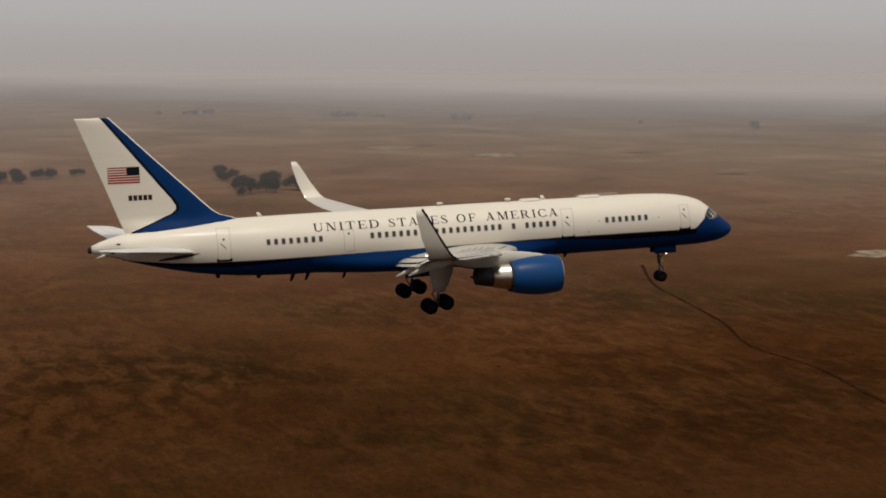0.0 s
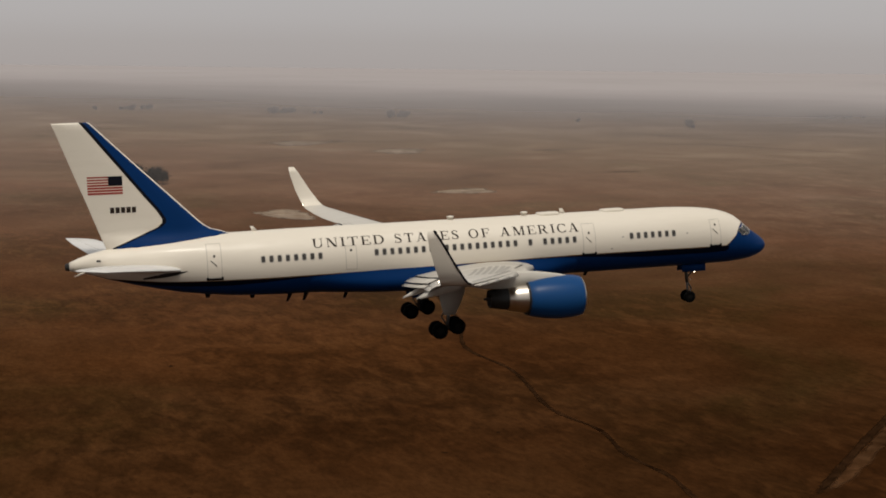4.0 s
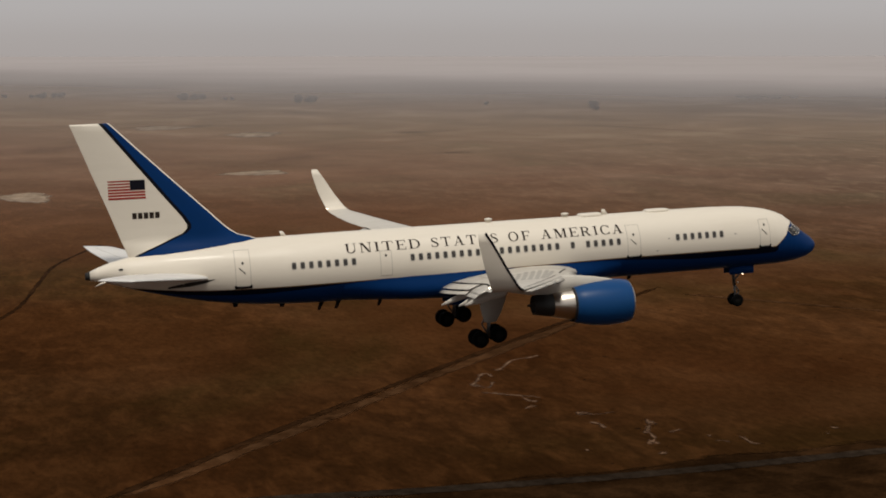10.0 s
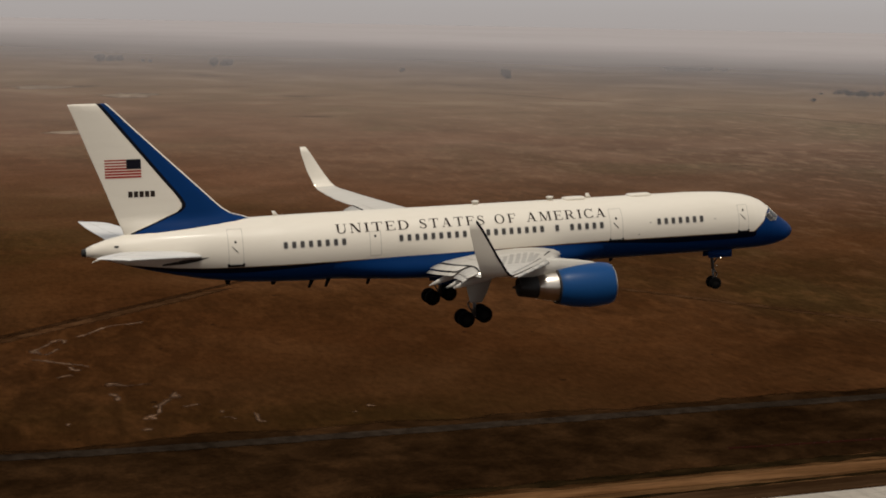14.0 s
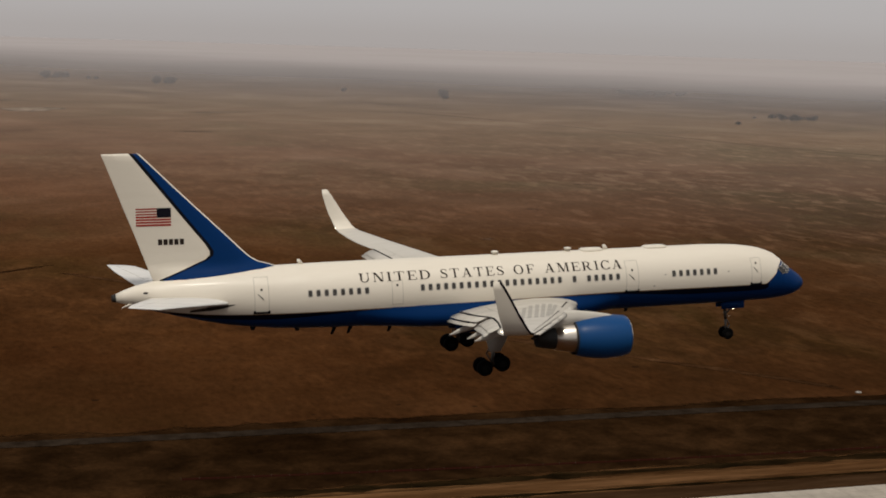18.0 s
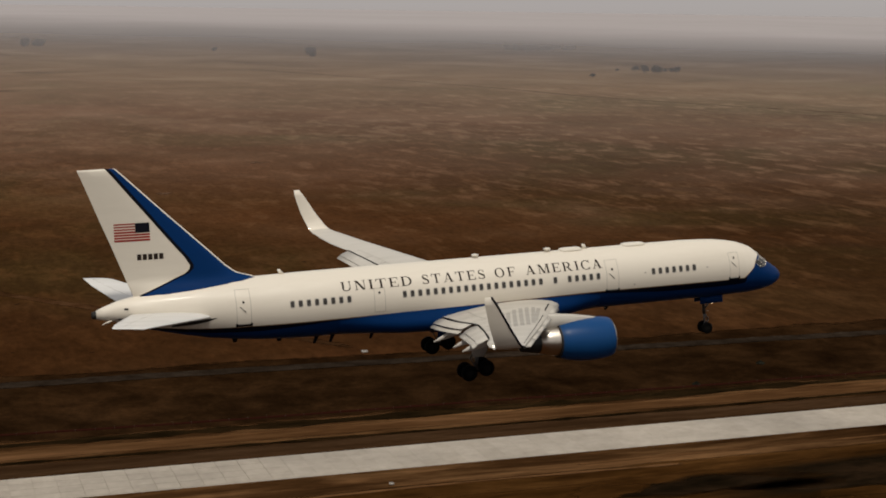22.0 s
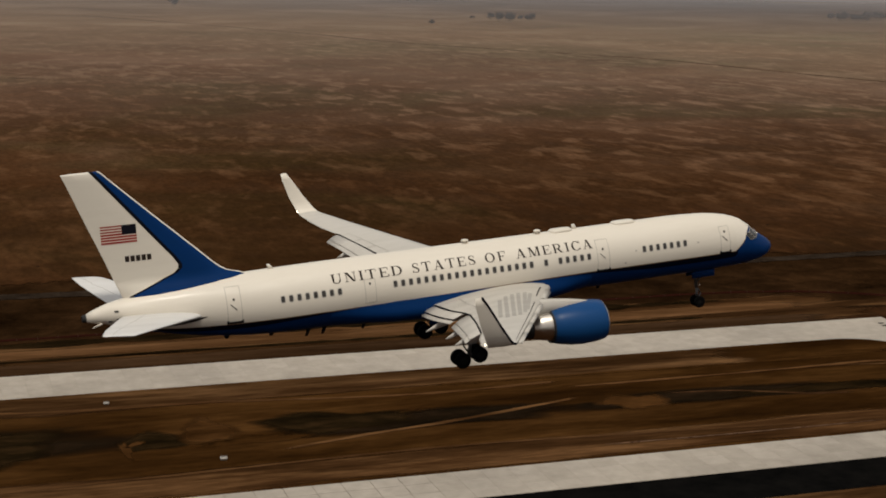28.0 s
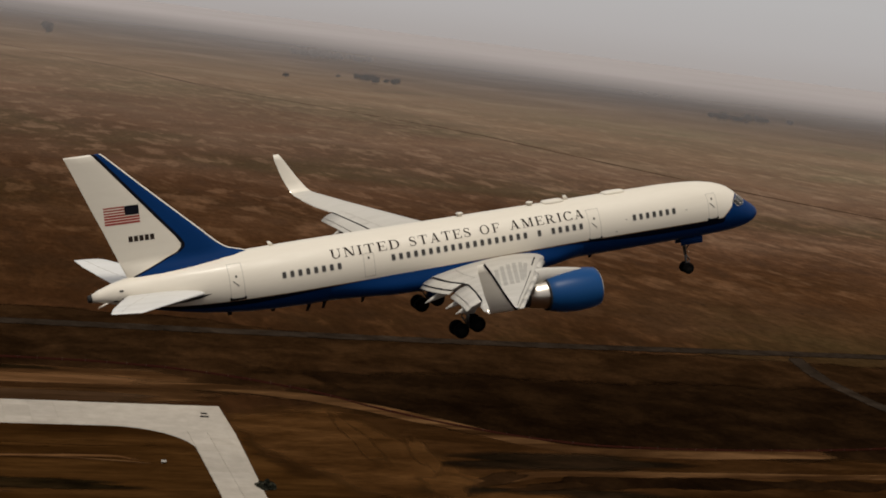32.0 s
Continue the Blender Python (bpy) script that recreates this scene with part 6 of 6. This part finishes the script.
def groves():
    kinds = [tagged(tree_model("gum_tree", h, s, 11 + i, k), lab, "tree", "trees of the plain") for i, (h, s, k, lab) in enumerate((
        (13.0, 6.0, 420, "tall dark gum tree with an open crown"), (10.0, 5.0, 360, "dark gum tree with a rounded uneven crown"), (7.5, 4.2, 300, "low dark gum tree in a row"), (5.0, 3.4, 240, "small dark bush-like tree")))]
    used = [False] * 4
    rnd = random.Random(5)
    # plan place, spread along and across, trees, kinds to draw from
    stands = [(612, 2570, 30, 30, 4, (1, 0)), (600, 2370, 26, 40, 7, (0, 0, 1)), (566, 2320, 10, 10, 2, (3, 2)), (652, 2440, 22, 30, 4, (0, 1)), (678, 2375, 22, 16, 5, (0, 1)),
              (240, 2660, 14, 20, 4, (0, 1)), (272, 2645, 18, 20, 4, (0, 1)), (318, 2700, 16, 20, 4, (0, 1)), (370, 2740, 24, 20, 3, (3, 2)),
              (1000, 4640, 80, 30, 9, (1, 2)), (1090, 4640, 16, 10, 1, (1,)), (1400, 4352, 44, 30, 9, (0, 1)), (1524, 4320, 26, 20, 3, (2, 3)), (1660, 4094, 16, 16, 4, (0, 1)), (1688, 4090, 16, 16, 4, (0, 1)),
              (2254, 3475, 5, 6, 2, (1, 0)), (2930, 3856, 80, 34, 16, (0, 1)), (3030, 3850, 44, 24, 6, (1, 2)), (3080, 3930, 36, 20, 5, (1, 2)), (2770, 2850, 36, 34, 6, (2, 3)), (2800, 2790, 40, 30, 9, (2, 1)),
              (3600, 2838, 70, 30, 14, (1, 2)), (3560, 2790, 30, 16, 4, (2, 3)), (3746, 2879, 8, 8, 1, (1,)), (1840, 5150, 130, 40, 10, (1, 2)), (1500, 5380, 60, 30, 5, (1, 2)), (2590, 2660, 12, 10, 2, (3,)),
              (3900, 3840, 60, 30, 8, (1, 2)), (3110, 4500, 70, 30, 7, (1, 2)), (2096, 3780, 10, 10, 1, (1,)), (4200, 4700, 90, 40, 9, (1, 2)), (3400, 4900, 90, 40, 8, (1, 2)), (2600, 5200, 90, 40, 6, (2, 1))]
    for cx, cy, rx, ry, k, pick in stands:
        for i in range(k):
            x, y = cx + rnd.uniform(-rx, rx), cy + rnd.uniform(-ry, ry)
            n = rnd.choice(pick)
            m = Matrix.Translation(site(x, y)) @ pose(0, 0, 0, 0, 0, rnd.uniform(0, 360)) @ Matrix.Scale(rnd.uniform(0.8, 1.2), 4)
            if used[n]:
                o = copy_thing(kinds[n], m.normalized())
                o.scale = m.to_scale()
            else:
                kinds[n].matrix_basis = m
                used[n] = True


groves()

# ---- along the airfield's edge ----
FENCE_RED = paint("red_fence_fabric", (0.022, 0.006, 0.004), (0.012, 0.005, 0.003), 0.95, 0.0)
FENCE_RED.node_tree.nodes["Principled BSDF"].inputs["Specular IOR Level"].default_value = 0.0


def silt_fence():
    fence = tagged(new("silt_fence"), "low dark red fabric fence along graded dirt", "fence")
    line = smooth_line([(1190, 536), (1314, 527), (1432, 521), (1557, 519), (1662, 517), (1784, 518), (1860, 521), (1930, 522), (2002, 524), (2050, 516), (2088, 494), (2110, 471), (2142, 448), (2178, 437), (2240, 438), (2300, 446), (2420, 460)], 4.0)
    fence.location = line[0]
    o = line[0]
    bm = bmesh.new()
    rows = []
    for i, p in enumerate(line):
        q = p - o
        sag = 0.05 * math.sin(i * 1.7)
        rows.append([bm.verts.new((q.x, q.y, 0.02)), bm.verts.new((q.x, q.y, 0.45 + sag)), bm.verts.new((q.x, q.y + 0.03, 0.45 + sag)), bm.verts.new((q.x, q.y + 0.03, 0.02))])
    for a, b in zip(rows, rows[1:]):
        for i in range(3):
            bm.faces.new((a[i], a[i + 1], b[i + 1], b[i]))
    part("fabric", bm, FENCE_RED, fence)
    bm = bmesh.new()
    rod(bm, (0, 0, 0), (0, 0, 0.6), 0.03, 0.03, 6)
    first = part("post", bm, BARK, fence)
    first.location = (0, -0.04, 0)
    for p in line[1::1]:
        s = new("post", first.data)
        s.parent = fence
        s.location = (p.x - o.x, p.y - o.y - 0.04, 0)


def truck(at, turn, label, body_mat, scale=1.0):
    t = tagged(new("pickup_truck"), label, "truck")
    bm = bmesh.new()
    loft(bm, [[(-2.6 * k, -0.9 * w, z), (2.6 * k, -0.9 * w, z), (2.6 * k, 0.9 * w, z), (-2.6 * k, 0.9 * w, z)] for k, w, z in ((0.96, 0.96, 0.42), (1.0, 1.0, 0.6), (1.0, 1.0, 0.98), (0.97, 0.95, 1.05))])
    part("body", bm, body_mat, t)
    bm = bmesh.new()
    loft(bm, [[(x0, -w, z), (x1, -w, z), (x1, w, z), (x0, w, z)] for x0, x1, w, z in ((-0.8, 1.3, 0.86, 1.04), (-0.7, 0.9, 0.78, 1.42), (-0.55, 0.6, 0.7, 1.76))])
    cab = part("cab", bm, body_mat, t)
    for y in (-1, 1):
        bm = bmesh.new()
        loft(bm, [[(-0.62, y * 0.83, 1.12), (0.98, y * 0.83, 1.12), (0.98, y * 0.86, 1.12), (-0.62, y * 0.86, 1.12)], [(-0.5, y * 0.72, 1.62), (0.55, y * 0.72, 1.62), (0.55, y * 0.75, 1.62), (-0.5, y * 0.75, 1.62)]])
        part("side_window", bm, GLASS, cab)
    bm = bmesh.new()
    loft(bm, [[(1.16, -0.74, 1.1), (1.16, 0.74, 1.1), (1.22, 0.74, 1.1), (1.22, -0.74, 1.1)], [(0.68, -0.64, 1.66), (0.68, 0.64, 1.66), (0.74, 0.64, 1.66), (0.74, -0.64, 1.66)]])
    part("windscreen", bm, GLASS, cab)
    for x in (-1.65, 1.65):
        for y in (-0.82, 0.82):
            wheel(t, (x, y, 0.38), 0.38, 0.24)
    t.matrix_basis = Matrix.Translation(site(*at, 0.24 if at[1] < 350.5 else 0.10)) @ pose(0, 0, 0, 0, 0, turn) @ Matrix.Scale(scale, 4)
    return t


def roller(at, turn):
    """A compactor: front drum, engine box, canopy."""
    t = tagged(new("road_roller"), "dark road roller parked beside the concrete", "roller")
    bm = bmesh.new()
    rings = [[(1.1 + 0.62 * math.cos(2 * math.pi * i / 20), y, 0.62 + 0.62 * math.sin(2 * math.pi * i / 20)) for i in range(20)] for y in (-0.8, 0.8)]
    loft(bm, rings)
    part("drum", bm, STEEL, t)
    bm = bmesh.new()
    box(bm, -1.7, 0.3, -0.7, 0.7, 0.55, 1.45, 0.08)
    box(bm, 0.2, 1.3, -0.95, -0.85, 0.5, 0.8)
    box(bm, 0.2, 1.3, 0.85, 0.95, 0.5, 0.8)
    part("body", bm, SOOT, t)
    bm = bmesh.new()
    box(bm, -0.9, 0.5, -0.75, 0.75, 2.2, 2.3, 0.03)
    for x in (-0.8, 0.4):
        for y in (-0.65, 0.65):
            rod(bm, (x, y, 1.35), (x, y, 2.22), 0.04, seg=6)
    part("canopy", bm, SOOT, t)
    for y in (-0.65, 0.65):
        wheel(t, (-1.15, y, 0.6), 0.6, 0.4)
    t.matrix_basis = Matrix.Translation(site(*at, 0.12)) @ pose(0, 0, 0, 0, 0, turn)


def drain_box(at, w=1.0, z=0.10):
    bm = bmesh.new()
    box(bm, -w * 0.6, w * 0.6, -w * 0.5, w * 0.5, 0, 0.45, 0.05)
    t = tagged(new("drain_box"), "small pale concrete drain box on bare soil", "drain", "drain boxes beside the taxiway")
    part("body", bm, DUSTY_WHITE, t)
    bm = bmesh.new()
    for i in range(5):
        box(bm, -w * 0.4 + i * w * 0.18, -w * 0.4 + i * w * 0.18 + 0.06, -w * 0.35, w * 0.35, 0.45, 0.48)
    part("grate", bm, SOOT, t)
    t.location = site(*at, z)


def shrub(at, h, seed):
    rnd = random.Random(seed)
    vs, fs = [], []
    for i in range(160):
        a, r = rnd.uniform(0, 6.3), h * 1.1 * math.sqrt(rnd.random())
        c = Vector((r * math.cos(a), r * math.sin(a), h * rnd.uniform(0.05, 1.0) * (1.1 - r / (1.3 * h))))
        q = Euler((rnd.uniform(0, 6), rnd.uniform(0, 6), 0)).to_matrix()
        k = len(vs)
        vs += [tuple(c + q @ Vector(p) * 0.14 * h) for p in ((-1, -1, 0), (1, -1, 0), (1, 1, 0), (-1, 1, 0))]
        fs.append((k, k + 1, k + 2, k + 3))
    me = bpy.data.meshes.new("shrub")
    me.from_pydata(vs, [], fs)
    me.materials.append(LEAF)
    ob = tagged(new("shrub", me), "low dark shrub on bare soil", "shrub", "shrubs of the airfield")
    ob.location = site(*at, -0.02)


silt_fence()
truck((2103.5, 352.0), 4, "dusty white pickup truck parked on the concrete edge", DUSTY_WHITE, 1.0)
truck((2109.0, 347.2), 14, "small pale pickup truck parked on the concrete", DUSTY_WHITE, 0.8)
roller((2119.5, 355.8), 8)
for p, w in (((2024.8, 374.1), 1.2), ((2026.8, 411.1), 0.9), ((2060.7, 368.1), 1.1), ((1759.8, 433.2), 1.0), ((1783.9, 374.0), 1.2), ((1495, 430.5), 1.0), ((1570, 386), 1.7)):
    drain_box(p, w * 0.75)
drain_box((1539.5, 613.3), 1.3, 0.0)
shrub((2050.8, 391.5), 1.5, 3)
for i, (x, y) in enumerate([(1655, 520), (1700, 545), (1830, 560)]):
    shrub((x, y), 0.9 + 0.1 * (i % 3), 30 + i)


def slab_stack(at):
    t = tagged(new("pipe_stack"), "pale stack of pipes lying on dark soil", "pipes")
    for i in range(5):
        bm = bmesh.new()
        rod(bm, (-1.8, 0, 0), (1.8, 0, 0), 0.09, seg=10)
        p = part("pipe", bm, DUSTY_WHITE, t)
        p.location = (0.1 * i, -0.4 + 0.2 * (i if i < 3 else i - 2.5), 0.09 if i < 3 else 0.25)
    t.location = site(*at, 0.11)
    t.rotation_euler = (0, 0, 0.1)


slab_stack((2134.7, 382.7))


def scuffs():
    """Dark tyre scraps on the stub's end."""
    for i, (x, y, l) in enumerate([(2041.5, 369.5, 3.4), (2043.2, 371.2, 3.0), (2040.2, 371.6, 2.6), (2044.4, 368.4, 2.2), (2042.0, 373.3, 2.8), (2046.5, 458.0, 3.0), (2046.9, 461.5, 2.2)]):
        bm = bmesh.new()
        box(bm, -l * 0.26, l * 0.26, -0.28, 0.28, 0, 0.07, 0.02)
        ob = tagged(part("rubber_mat", bm, RUBBER), "dark scrap of rubber matting on pale concrete", "mat", "mats on the taxiway stub")
        ob.location = site(x, y, 0.225)
        ob.rotation_euler = (0, 0, -0.2 + 0.1 * (i % 3))


scuffs()

def motions():
    walk(airliner, [(r[0], pose(*r[1:])) for r in PLANE_ROWS])


motions()
